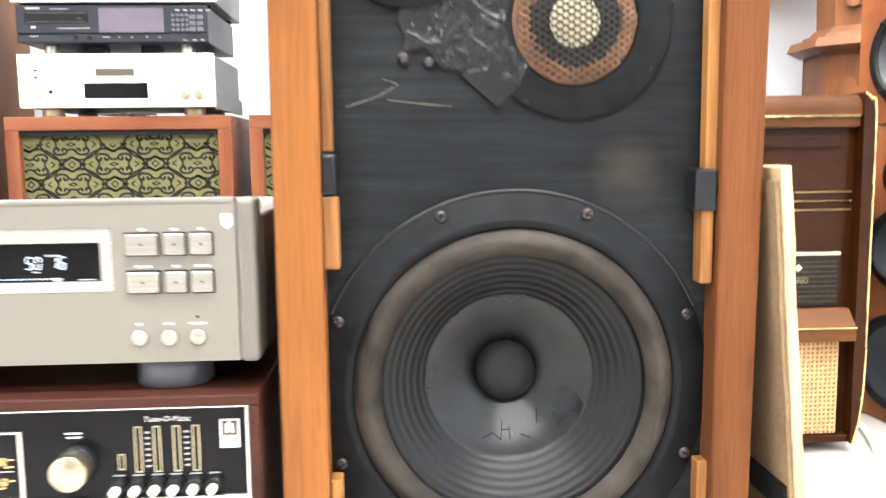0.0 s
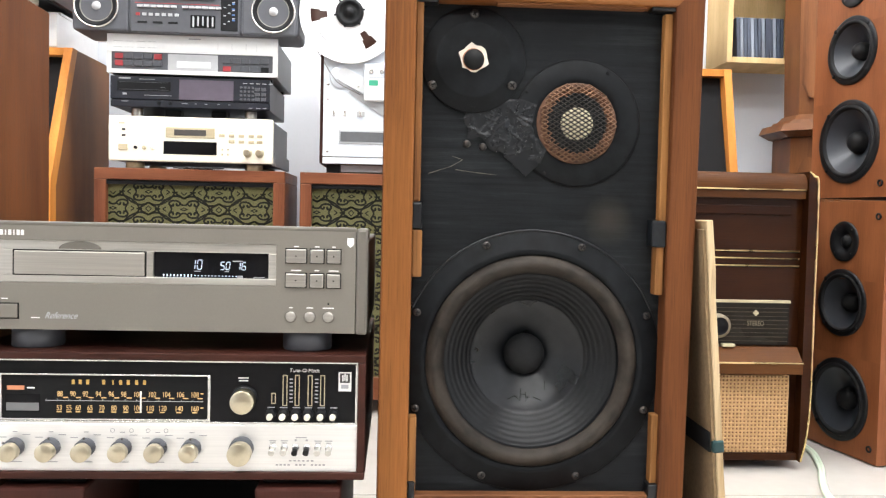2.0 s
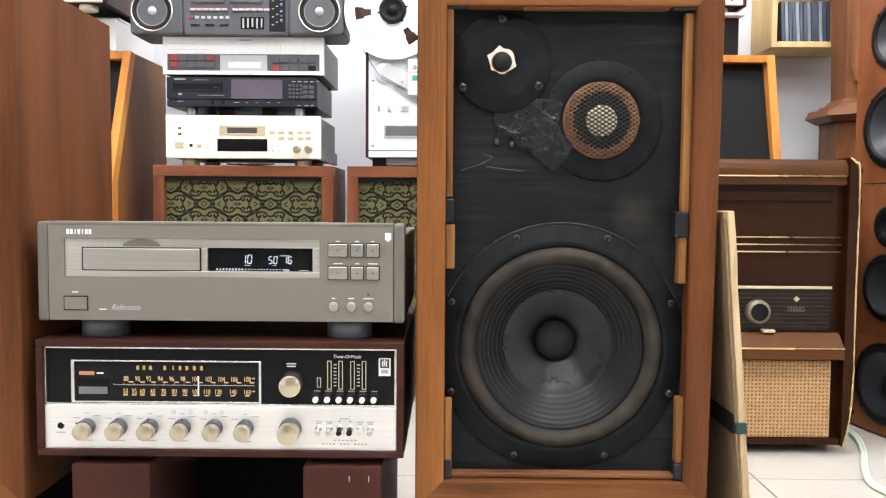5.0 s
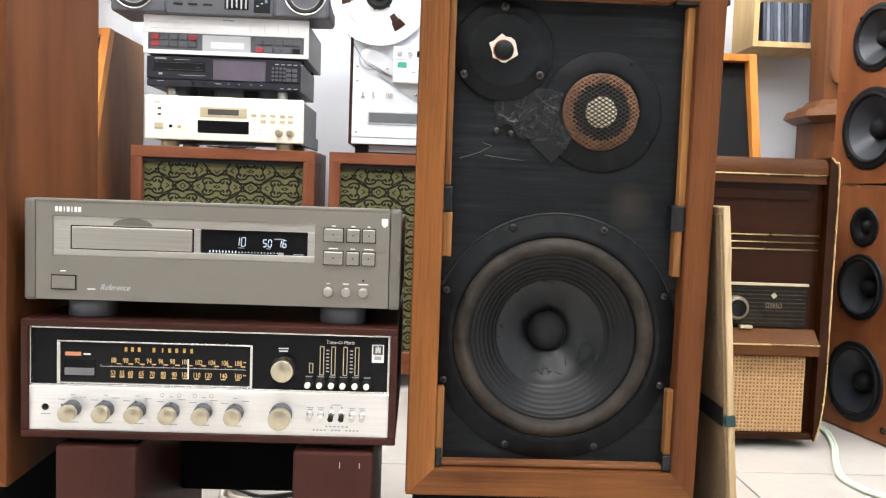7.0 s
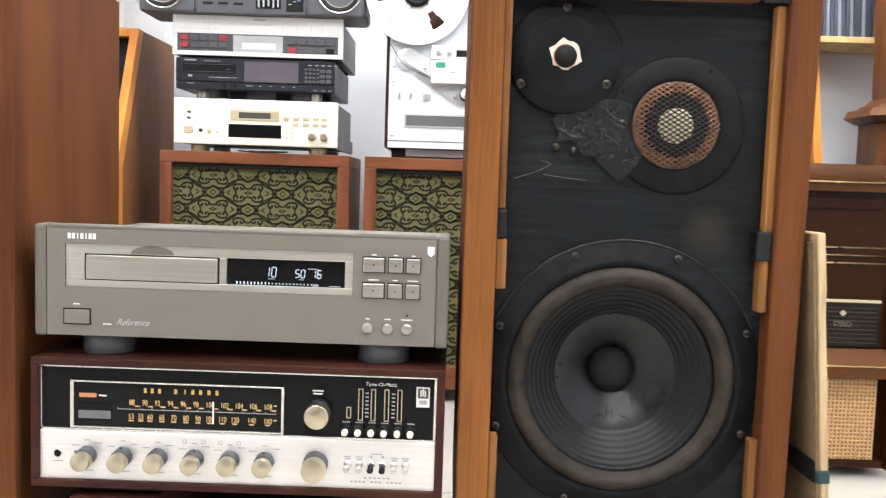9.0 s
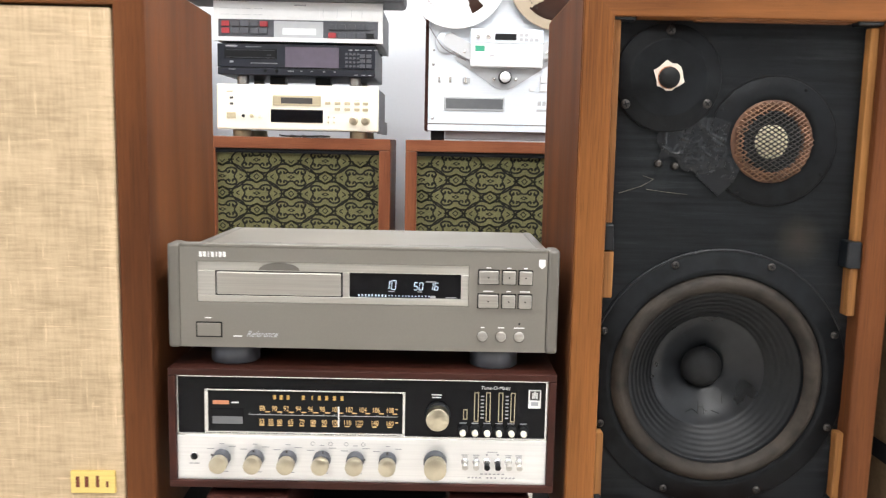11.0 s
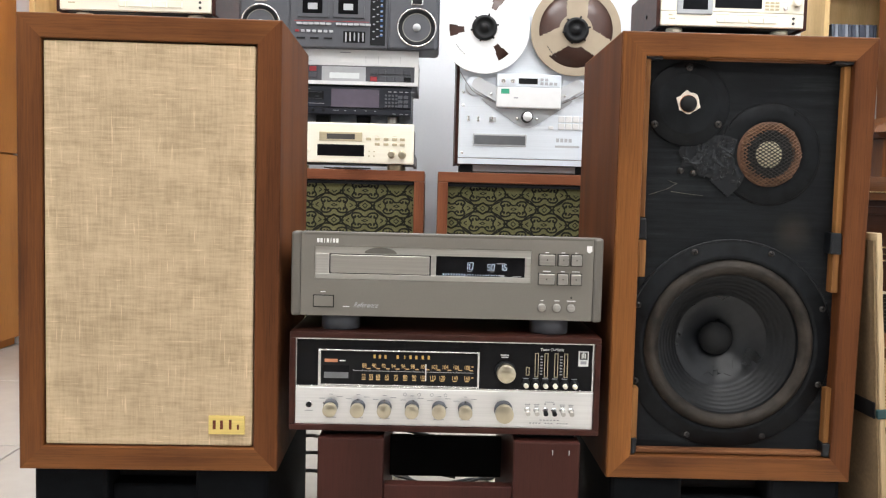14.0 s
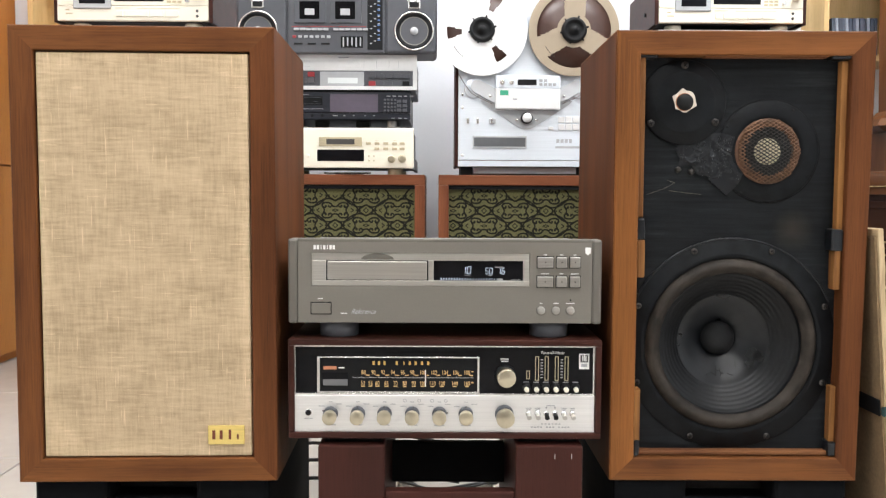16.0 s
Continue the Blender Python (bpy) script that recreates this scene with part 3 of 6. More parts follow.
def holed_board(x0, x1, z0, z1, cx, cz, r, y0, y1, seg=72):
    """A board with a round opening through it."""
    angles = sorted([2 * math.pi * k / seg for k in range(seg)] + [math.atan2(z - cz, x - cx) % (2 * math.pi) for x in (x0, x1) for z in (z0, z1)])
    bm = nb()
    loops = []
    for y in (y0, y1):
        inner, outer = [], []
        for a in angles:
            c, s = math.cos(a), math.sin(a)
            t = min(((x1 if c > 0 else x0) - cx) / c if abs(c) > 1e-9 else 9, ((z1 if s > 0 else z0) - cz) / s if abs(s) > 1e-9 else 9)
            inner.append(bm.verts.new((cx + r * c, y, cz + r * s)))
            outer.append(bm.verts.new((cx + t * c, y, cz + t * s)))
        loops.append((inner, outer))
    n = len(angles)
    (i0, o0), (i1, o1) = loops
    for k in range(n):
        j = (k + 1) % n
        for f in ((i0[k], o0[k], o0[j], i0[j]), (i1[k], i1[j], o1[j], o1[k]), (i0[k], i0[j], i1[j], i1[k]), (o0[k], o1[k], o1[j], o0[j])):
            bm.faces.new(f)
    bmesh.ops.recalc_face_normals(bm, faces=bm.faces[:])
    return bm


def open_speaker():
    ox = 0.0775
    sp = thing("bookshelf_speaker", pose(ox, 0.615, 0.185), "walnut bookshelf loudspeaker without grille, its drivers bare and taped", "loudspeaker", "pair of walnut loudspeakers")
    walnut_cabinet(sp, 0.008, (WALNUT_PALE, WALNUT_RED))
    # thin skin, redder and darker than the pale board it covers
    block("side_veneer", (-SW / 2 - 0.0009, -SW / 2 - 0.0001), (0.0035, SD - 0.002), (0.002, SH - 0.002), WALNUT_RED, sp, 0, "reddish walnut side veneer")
    by = 0.024
    w = SW / 2 - SF
    wx, wz, wr = 0.0732 - ox, 0.3735 - 0.185, 0.1485
    part("baffle", holed_board(-w - 0.004, w + 0.004, SF - 0.004, SH - SF + 0.004, wx, wz, 0.1215, by, by + 0.02), BAFFLE, sp, "scuffed black painted baffle board")
    # woofer
    wo = part("woofer", lathe(nb(), [(wr, 0.002), (wr, -0.001), (wr - 0.001, -0.0018), (0.1300, -0.0018), (0.1285, -0.0030), (0.1225, -0.0032), (0.1205, 0.0)], wx, wz, by, 96), DRIVER_PLATE, sp, "black woofer with a worn cloth surround")
    sur = [(0.1210 - 0.0205 * k / 12, -0.0005 - 0.0085 * math.sin(math.pi * k / 12) ** 0.8) for k in range(13)]
    part("surround", lathe(nb(), sur, wx, wz, by, 96), SURROUND, wo, "brownish grey aged surround")
    prof = [(0.1005, 0.0), (0.1000, 0.0065)]
    for k in range(1, 61):
        t = k / 60
        r = 0.0995 - 0.0325 * t
        prof.append((r, 0.007 + 0.024 * t ** 1.15 + 0.0002 * math.sin(t * 2 * math.pi * 6)))
    part("cone", lathe(nb(), prof, wx, wz, by, 96), CONE, wo)
    part("cone_centre", lathe(nb(), [(0.0672, 0.0308), (0.0655, 0.0322), (0.0640, 0.0326), (0.050, 0.041), (0.035, 0.050), (0.0225, 0.057)], wx, wz, by, 72), CONE_INNER, wo, "doped, patchy inner cone")
    bm = nb()
    for a0, r0, a1, r1 in ((-96, 0.054, -95, 0.041), (-88, 0.054, -88, 0.045), (-96, 0.047, -88, 0.047), (-112, 0.056, -104, 0.050), (-70, 0.056, -78, 0.051), (-60, 0.048, -52, 0.040), (-104, 0.050, -96, 0.054)):
        pq = [(r * math.cos(radians(a)), 0.0322 + (0.0640 - r) * 0.62, r * math.sin(radians(a))) for a, r in ((a0, r0), (a1, r1))]
        rod(bm, (wx + pq[0][0], by + pq[0][1], wz + pq[0][2]), (wx + pq[1][0], by + pq[1][1], wz + pq[1][2]), 0.0005, 5)
    part("cracked_dope", bm, BLACK_MATT, wo)
    part("dust_cap", lathe(nb(), [(0.0245, 0.0560)] + [(0.0245 * math.cos(a * math.pi / 18), 0.0540 - 0.017 * math.sin(a * math.pi / 18)) for a in range(0, 9)] + [(0, 0.037)], wx, wz, by, 48), DUST_CAP, wo)
    part("gasket_edge", lathe(nb(), [(wr + 0.0016, 0.001), (wr + 0.0014, -0.0009), (wr + 0.0004, -0.0014), (wr - 0.0002, 0.001)], wx, wz, by, 96), BLACK_MATT, wo, "black sealing edge")
    for k in range(8):
        a = math.pi / 8 + k * math.pi / 4
        screw(wo, wx + 0.1418 * math.cos(a), wz + 0.1418 * math.sin(a), by - 0.0016, 0.0045)
    # tarred seal round the woofer, thick and uneven
    bm = nb()
    pts = [(wx + (wr + 0.0005 + 0.0008 * noise.noise(Vector((a * 0.9, 3, 1)))) * math.cos(a * math.pi / 30), by - 0.001, wz + (wr + 0.0005) * math.sin(a * math.pi / 30)) for a in range(4, 27)]
    sweep(bm, pts, 0.0016, 6, 4)
    part("seal", bm, TAPE, wo)
    # tweeter
    tx, tz = -0.001 - ox, 0.7105 - 0.185
    tw = part("tweeter", lathe(nb(), [(0.0585, 0.001), (0.0585, -0.004), (0.057, -0.0052), (0.0445, -0.0055), (0.0425, -0.0075), (0.040, -0.0080), (0.012, -0.0068), (0.0, -0.0066)], tx, tz, by, 64), DRIVER_PLATE, sp, "small black tweeter with torn foam")
    bm = nb()
    ring = []
    for k in range(18):
        a = 2 * math.pi * k / 18
        side = math.cos(((a + 0.35) % (math.pi / 3)) - math.pi / 6)
        r = 0.0146 / side + 0.0022 * noise.noise(Vector((k * 1.37, 2.2, 0.4)))
        ring.append((tx + r * math.cos(a), tz + 0.0015 + max(-0.0155, r * math.sin(a))))
    prism(bm, ring, by - 0.0085, by - 0.0066)
    part("torn_foam", bm, FOAM, tw, "torn white foam patch")
    bm = lathe(nb(), [(0.0122, -0.0087), (0.0120, -0.0090), (0.0112, -0.0089)], tx - 0.0005, tz, by, 24)
    part("foam_edge", bm, RUST_FOAM, tw)
    part("tweeter_dome", lathe(nb(), [(0.0115, -0.0084)] + [(0.0115 * math.cos(a * math.pi / 16), -0.009 - 0.0075 * math.sin(a * math.pi / 16)) for a in range(0, 8)] + [(0, -0.0166)], tx, tz, by, 32), RUBBER, tw)
    for dx, dz in ((0.0, 0.0505), (-0.0455, -0.029), (0.0435, -0.027)):
        screw(tw, tx + dx, tz + dz, by - 0.0053, 0.0052)
    # midrange
    mx, mz = 0.1178 - ox, 0.6440 - 0.185
    mi = part("midrange", lathe(nb(), [(0.0705, -0.0005), (0.0705, -0.0022), (0.0695, -0.003), (0.052, -0.003), (0.048, -0.0038), (0.0455, -0.0022)], mx, mz, by, 72), DRIVER_PLATE, sp, "black midrange driver behind a rusty wire screen")
    part("groove", lathe(nb(), [(0.0728, -0.0003), (0.0722, -0.0008), (0.0706, -0.0004)], mx, mz, by, 72), BLACK_MATT, mi)
    part("fibre_ring", lathe(nb(), [(0.0458, -0.001), (0.0446, -0.0045), (0.0390, -0.0040), (0.0330, 0.0010), (0.0310, 0.0060)], mx - 0.001, mz, by, 60), FIBRE, mi, "orange-brown fibre ring")
    part("dark_ring", lathe(nb(), [(0.0312, 0.0060), (0.0290, 0.0045), (0.0275, 0.0065), (0.0250, 0.0040), (0.0235, 0.0060), (0.0190, 0.0040)], mx - 0.001, mz, by, 48), BLACK_MATT, mi)
    part("dome", lathe(nb(), [(0.0195, 0.004)] + [(0.0195 * math.cos(a * math.pi / 18), 0.003 - 0.010 * math.sin(a * math.pi / 18)) for a in range(0, 9)] + [(0, -0.007)], mx, mz, by, 40), CREAM, mi, "cream midrange dome")
    part("wire_screen", wire_screen(nb(), mx - 0.001, mz, by - 0.0045, 0.0455, 0.0085, 0.0082, 0.0325, 0.1), COPPER, mi, "rusty expanded wire screen")
    # same screen; the shade over its middle is painted as darker wire
    part("screen_centre", wire_screen(nb(), mx - 0.001, mz, by - 0.0045, 0.0455, 0.0085, 0.0082, 0.0, 0.0325), SHADED_WIRE, mi, "middle of the wire screen, shade put into its colour")
    for dx, dz in ((0.033, 0.057), (-0.058, 0.034), (0.056, -0.035), (-0.036, -0.057)):
        part("screw_hole", lathe(nb(), [(0.0022, -0.0031), (0.0018, -0.0034), (0, -0.0032)], mx + dx, mz + dz, by, 10), BLACK_MATT, mi)
    # tape over the leads
    for name, path, wd, sd in (("tape_strip", [(tx + 0.002, tz - 0.044), (tx + 0.006, tz - 0.060), (tx + 0.012, tz - 0.084)], 0.030, 1.0),
                               ("tape_strip", [(tx + 0.010, tz - 0.070), (tx + 0.034, tz - 0.082), (tx + 0.058, tz - 0.094)], 0.034, 5.0),
                               ("tape_strip", [(tx + 0.018, tz - 0.054), (tx + 0.040, tz - 0.056), (mx - 0.050, mz + 0.004)], 0.030, 9.0),
                               ("tape_strip", [(tx + 0.026, tz - 0.084), (mx - 0.066, mz - 0.022), (mx - 0.036, mz - 0.034)], 0.028, 13.0),
                               ("tape_strip", [(mx - 0.064, mz + 0.006), (mx - 0.058, mz - 0.014), (mx - 0.046, mz - 0.036)], 0.020, 17.0)):
        part(name, crumpled(nb(), path, wd, by - 0.0028, 0.0021, sd), TAPE, sp, "wrinkled black tape over the wiring")
    part("loose_tape", prism(nb(), [(mx - 0.083, mz - 0.038), (mx - 0.057, mz - 0.061), (mx - 0.043, mz - 0.048), (mx - 0.052, mz - 0.030)], by - 0.004, by - 0.0032), TAPE, sp)
    for dx, dz in ((-0.106, -0.029), (-0.124, -0.026)):
        part("terminal", lathe(nb(), [(0.0045, 0), (0.004, -0.004), (0.002, -0.0055), (0, -0.0056)], mx + dx, mz + dz, by, 14), SCREW, sp)
    bm = nb()
    for k, (a, b) in enumerate((((-0.166, -0.060), (-0.142, -0.052)), ((-0.142, -0.052), (-0.128, -0.044)), ((-0.136, -0.055), (-0.112, -0.058)), ((-0.128, -0.044), (-0.140, -0.040)), ((-0.112, -0.058), (-0.090, -0.060)))):
        rod(bm, (mx + a[0], by - 0.0005, mz + a[1]), (mx + b[0], by - 0.0005, mz + b[1]), 0.0005, 6, 0.00025)
    part("glue_streak", bm, GLUE, sp, "dried yellowish glue")
    # split battens that once held the grille, with tape on their ends
    wl, wr2 = -w, w
    y0, y1 = 0.006, by - 0.001
    for xs, zs, yy in (((wl, wl + 0.008), (0.367, 0.585), y0), ((wl, wl + 0.011), (0.284, 0.336), y0 - 0.002), ((wl, wl + 0.009), (0.042, 0.128), y0),
                       ((wr2 - 0.0095, wr2), (0.335, 0.582), y0 + 0.004), ((wr2 - 0.0130, wr2 - 0.0035), (0.268, 0.335), y0), ((wr2 - 0.011, wr2), (0.042, 0.132), y0 + 0.003)):
        bm = box(nb(), xs, (yy, y1), zs, 0.0015)
        part("batten", bm, RAW_V, sp, "split raw wooden batten")
    for xs, zs in (((wl + 0.088, wr2 - 0.03), (0.5855, 0.5925)), ((wl + 0.006, wr2 - 0.01), (0.034, 0.040))):
        part("batten", box(nb(), xs, (y0 + 0.002, y1), zs, 0.0015), RAW_H, sp, "split raw wooden batten")
    part("dark_batten", box(nb(), (wl + 0.002, wr2), (0.004, 0.010), (0.5895, 0.5928), 0.001), MAHOGANY, sp)
    for xs, zs in (((wl - 0.001, wl + 0.010), (0.337, 0.366)), ((wr2 - 0.0185, wr2 - 0.003), (0.322, 0.352)), ((wl, wl + 0.024), (0.5835, 0.593)), ((wr2 - 0.026, wr2 + 0.001), (0.583, 0.593)),
                   ((wl, wl + 0.008), (0.034, 0.056)), ((wr2 - 0.014, wr2 - 0.003), (0.034, 0.054))):
        bm = box(nb(), xs, (0.003, y1), zs, 0.002)
        for v in bm.verts:
            v.co += 0.0012 * Vector((noise.noise(v.co * 300), noise.noise(v.co * 310 + Vector((5, 0, 0))), noise.noise(v.co * 290 + Vector((0, 7, 0)))))
        part("fastener", bm, TAPE, sp, "black fastening tape")
    return sp


covered_speaker()
open_speaker()


# ---- black stands under the loudspeakers ----
def black_stand(x):
    st = thing("speaker_stand", pose(x, 0.63, 0), "low black plastic stand with a recessed front under the loudspeaker", "stand", "black stands")
    for a in (-1, 1):
        xs = sorted((a * 0.165, a * 0.062))
        part("side_block", box(nb(), xs, (0.0, 0.36), (0, 0.185), 0.006), STAND_BLACK, st)
    block("recessed_panel", (-0.0622, 0.0622), (0.02, 0.36), (0, 0.150), STAND_BLACK, st, 0.004)
    block("top_plate", (-0.0622, 0.0622), (0.045, 0.36), (0.152, 0.184), BLACK_MATT, st, 0.002)


black_stand(-0.742)
black_stand(0.076)


# ---- low wooden stand under the receiver ----
def wood_stand():
    st = thing("wooden_stand", pose(-0.319, 0.607, 0), "low dark red-brown wooden stand with broad pillars", "stand")
    for x0, x1 in ((-0.185, -0.093), (0.088, 0.181)):
        part("pillar", box(nb(), (x0, x1), (0, 0.30), (0, 0.2365), 0.003), STAND_WOOD, st)
        part("spacer", box(nb(), (x0 + 0.006, x1 - 0.006), (0.02, 0.29), (0.2367, 0.2448), 0.001), BLACK_MATT, st)
    block("rail", (-0.0928, 0.0878), (0.004, 0.024), (0.07, 0.170), STAND_WOOD, st, 0.002)
    block("back_panel", (-0.0928, 0.0878), (0.19, 0.205), (0.118, 0.183), BLACK_MATT, st, 0.001)
    for dx in (0.142, 0.165):
        block("scratch", (dx, dx + 0.0009), (-0.0005, 0.0004), (0.218, 0.225), LIGHT_GREY, st)


wood_stand()


# ---- disc player ----
def disc_player():
    W, Hh, D = 0.433, 0.117, 0.30
    pl = thing("disc_player", pose(-0.3295, 0.62, 0.404), "warm grey compact disc player with a glowing display", "disc player")

    def X(c):
        return (500 + c / 2.56 - 787.5) * 0.000780

    def Z(c):
        return Hh * (1 - (400 + c / 2.56 - 423) / 147)

    block("body", (-W / 2 + 0.012, W / 2 - 0.012), (0.012, D), (0.0, Hh - 0.013), GREY_PAINT, pl, 0.002)
    for a in (-1, 1):
        xs = sorted((a * W / 2, a * (W / 2 - 0.0135)))
        part("end_cheek", box(nb(), xs, (0.0, 0.03), (-0.0005, Hh), 0.0035), GREY_DARK, pl)
        part("side_panel", box(nb(), xs, (0.0302, D), (0.0, Hh - 0.0125), 0.003), GREY_DARK, pl)
    # face in one plate with an opening for the tray and display
    fx, fz = (X(132), X(1118)), (Z(268), Z(122))
    bm = nb()
    L, R = -W / 2 + 0.0137, W / 2 - 0.0137
    for xs, zs in (((L, R), (fz[1], Hh - 0.0008)), ((L, R), (0.001, fz[0])), ((L, fx[0]), fz), ((fx[1], R), fz)):
        box(bm, xs, (0.001, 0.0118), zs)
    face = part("front_panel", bm, GREY_PAINT, pl)
    block("top_edge", (L, R), (0.0005, 0.013), (Hh - 0.0045, Hh + 0.0006), GREY_DARK, pl, 0.0018)
    bm = nb()
    lo, hi = Z(244), Z(155)
    for xs, zs in (((fx[0], fx[1]), (hi, fz[1])), ((fx[0], fx[1]), (fz[0], lo)), ((fx[0], X(197)), (lo, hi)), ((X(660), X(684)), (lo, hi)), ((X(1090), fx[1]), (lo, hi))):
        box(bm, xs, (0.0025, 0.0115), zs, 0.0006)
    part("bezel", bm, GREY_SILVER, pl, "bright satin silver bezel")
    tray = part("tray", box(nb(), (X(203), X(654)), (0.0005, 0.0110), (Z(240.5), Z(158.5)), 0.0012), DRAWER, pl, "brushed grey disc tray")
    bm = nb()
    arc = [(X(430) + 0.0225 * math.cos(math.pi * k / 16), fz[1] - 0.009 + 0.0085 * math.sin(math.pi * k / 16)) for k in range(17)]
    prism(bm, arc, 0.0018, 0.003)
    part("disc_mark", bm, GREY_DARK, pl)
    block("tray_gap", (X(197), X(660)), (0.0030, 0.0120), (lo, hi), BLACK_MATT, pl)
    disp = block("display", (X(684), X(1090)), (0.006, 0.0115), (lo, hi), BLACK_GLOSS, pl, 0, "black display window")
    lit = {"0": "abcdef", "1": "bc", "5": "acdfg", "6": "acdefg"}
    for text, c, h in (("10", 812, 0.0100), ("50", 918, 0.0082), ("16", 974, 0.0082)):
        bm = nb()
        w = h * 0.46
        for k, ch in enumerate(text):
            x0, z0 = X(c) + k * w * 1.55, Z(214)
            ends = {"a": ((0, 2), (1, 2)), "b": ((1, 2), (1, 1)), "c": ((1, 1), (1, 0)), "d": ((0, 0), (1, 0)), "e": ((0, 1), (0, 0)), "f": ((0, 2), (0, 1)), "g": ((0, 1), (1, 1))}
            for q in lit[ch]:
                (a0, b0), (a1, b1) = ends[q]
                p0, p1 = (Vector((x0 + a * w + 0.1 * b * h / 2, 0.0056, z0 + b * h / 2)) for a, b in ((a0, b0), (a1, b1)))
                gap = (p1 - p0) * 0.1
                rod(bm, p0 + gap, p1 - gap, 0.00042, 5)
        part("digits", bm, DIGITS, pl, "pale blue segment digits")
    bars("level_scale", pl, DIGITS, 0.0058, [(X(718 + 12.2 * k), Z(237), 0.0012, 0.0026 if k < 9 else 0.001) for k in range(22)])
    bars("display_marks", pl, GREY_INK, 0.0058, [(X(836), Z(221), 0.007, 0.0008), (X(940), Z(221), 0.005, 0.0008), (X(980), Z(184), 0.011, 0.0012), (X(988), Z(239), 0.006, 0.0028), (X(1055), Z(240), 0.012, 0.0009)])
    for r in (160, 246):
        for x0, x1 in ((1153, 1225), (1240, 1287), (1300, 1347)):
            part("button_well", box(nb(), (X(x0 - 3), X(x1 + 3)), (0.0004, 0.0011), (Z(r + 27), Z(r - 27)), 0), BLACK_MATT, pl)
            b = part("button", box(nb(), (X(x0), X(x1)), (-0.0028, 0.0008), (Z(r + 24), Z(r - 24)), 0.0011), BUTTON, pl, "satin silver push button")
            bars("button_mark", b, DARK_INK, -0.0028, [(X((x0 + x1) / 2), Z(r), 0.0016, 0.0016)])
    bars("printing", pl, WHITE_INK, 0.001, [(X(c), Z(z), w, 0.0012) for c, z, w in ((1189, 127, 0.005), (1263, 127, 0.005), (1323, 127, 0.004), (1189, 211, 0.011), (1263, 211, 0.005), (1323, 211, 0.011), (1172, 343, 0.004), (1240, 343, 0.007), (1306, 343, 0.012), (172, 326, 0.007), (278, 391, 0.009))], 0.0003)
    for c in (1172, 1240, 1306):
        part("round_well", lathe(nb(), [(0.0066, 0.0), (0.0064, -0.0004), (0.0058, -0.0003)], X(c), Z(375), 0.001, 28), GREY_DARK, pl)
        part("round_button", lathe(nb(), [(0.0058, 0), (0.0056, -0.0022), (0.0045, -0.0028), (0.002, -0.0032), (0, -0.0033)], X(c), Z(375), 0.001, 28), BUTTON, pl)
    part("sensor_dot", lathe(nb(), [(0.0012, 0), (0.0008, -0.0004), (0, -0.0005)], X(1306), Z(328), 0.001, 12), BLACK_MATT, pl)
    block("power_well", (X(127), X(222)), (0.0003, 0.0011), (Z(396), Z(340)), BLACK_MATT, pl)
    block("power_button", (X(131), X(218)), (-0.0012, 0.0008), (Z(392), Z(344)), GREY_PAINT, pl, 0.0008)
    bars("maker_mark", pl, WHITE_INK, 0.001, [(X(147 + 14.3 * k), Z(97), 0.0032 if k not in (2, 4) else 0.0012, 0.0058) for k in range(7)], 0.0003, "white blocks of a maker's mark")
    prism_pts = [(X(1370), Z(94)), (X(1370), Z(118)), (X(1382), Z(128)), (X(1394), Z(118)), (X(1394), Z(94))]
    part("shield_mark", prism(nb(), prism_pts, 0.0006, 0.001), WHITE_INK, pl)
    lettering("script", "Reference", 0.0098, X(365), 0.0007, Z(393), LIGHT_GREY, pl, shear=0.5, wide=0.85)
    for x in (-0.150, 0.148):
        for y in (0.035, D - 0.05):
            # darker grey carries the shade beneath the player
            ft = part("foot", lathe(nb(), [(0.0, -0.0105), (0.026, -0.0105), (0.0275, -0.009), (0.0275, 0.009), (0.026, 0.0105), (0, 0.0105)], 0, 0, 0, 32), MID_GREY, pl, "round grey foot, darkened for the shade under the player")
            ft.data.transform(Matrix.Translation((x, y, -0.0105)) @ Matrix.Rotation(math.pi / 2, 4, "X"))
    # vents in the lid
    bm = nb()
    for k in range(5):
        box(bm, (-0.165 + 0.07 * k, -0.115 + 0.07 * k), (0.11, 0.125), (Hh - 0.0135, Hh - 0.0122), 0.0)
    part("lid_vents", bm, GREY_DARK, pl)


disc_player()


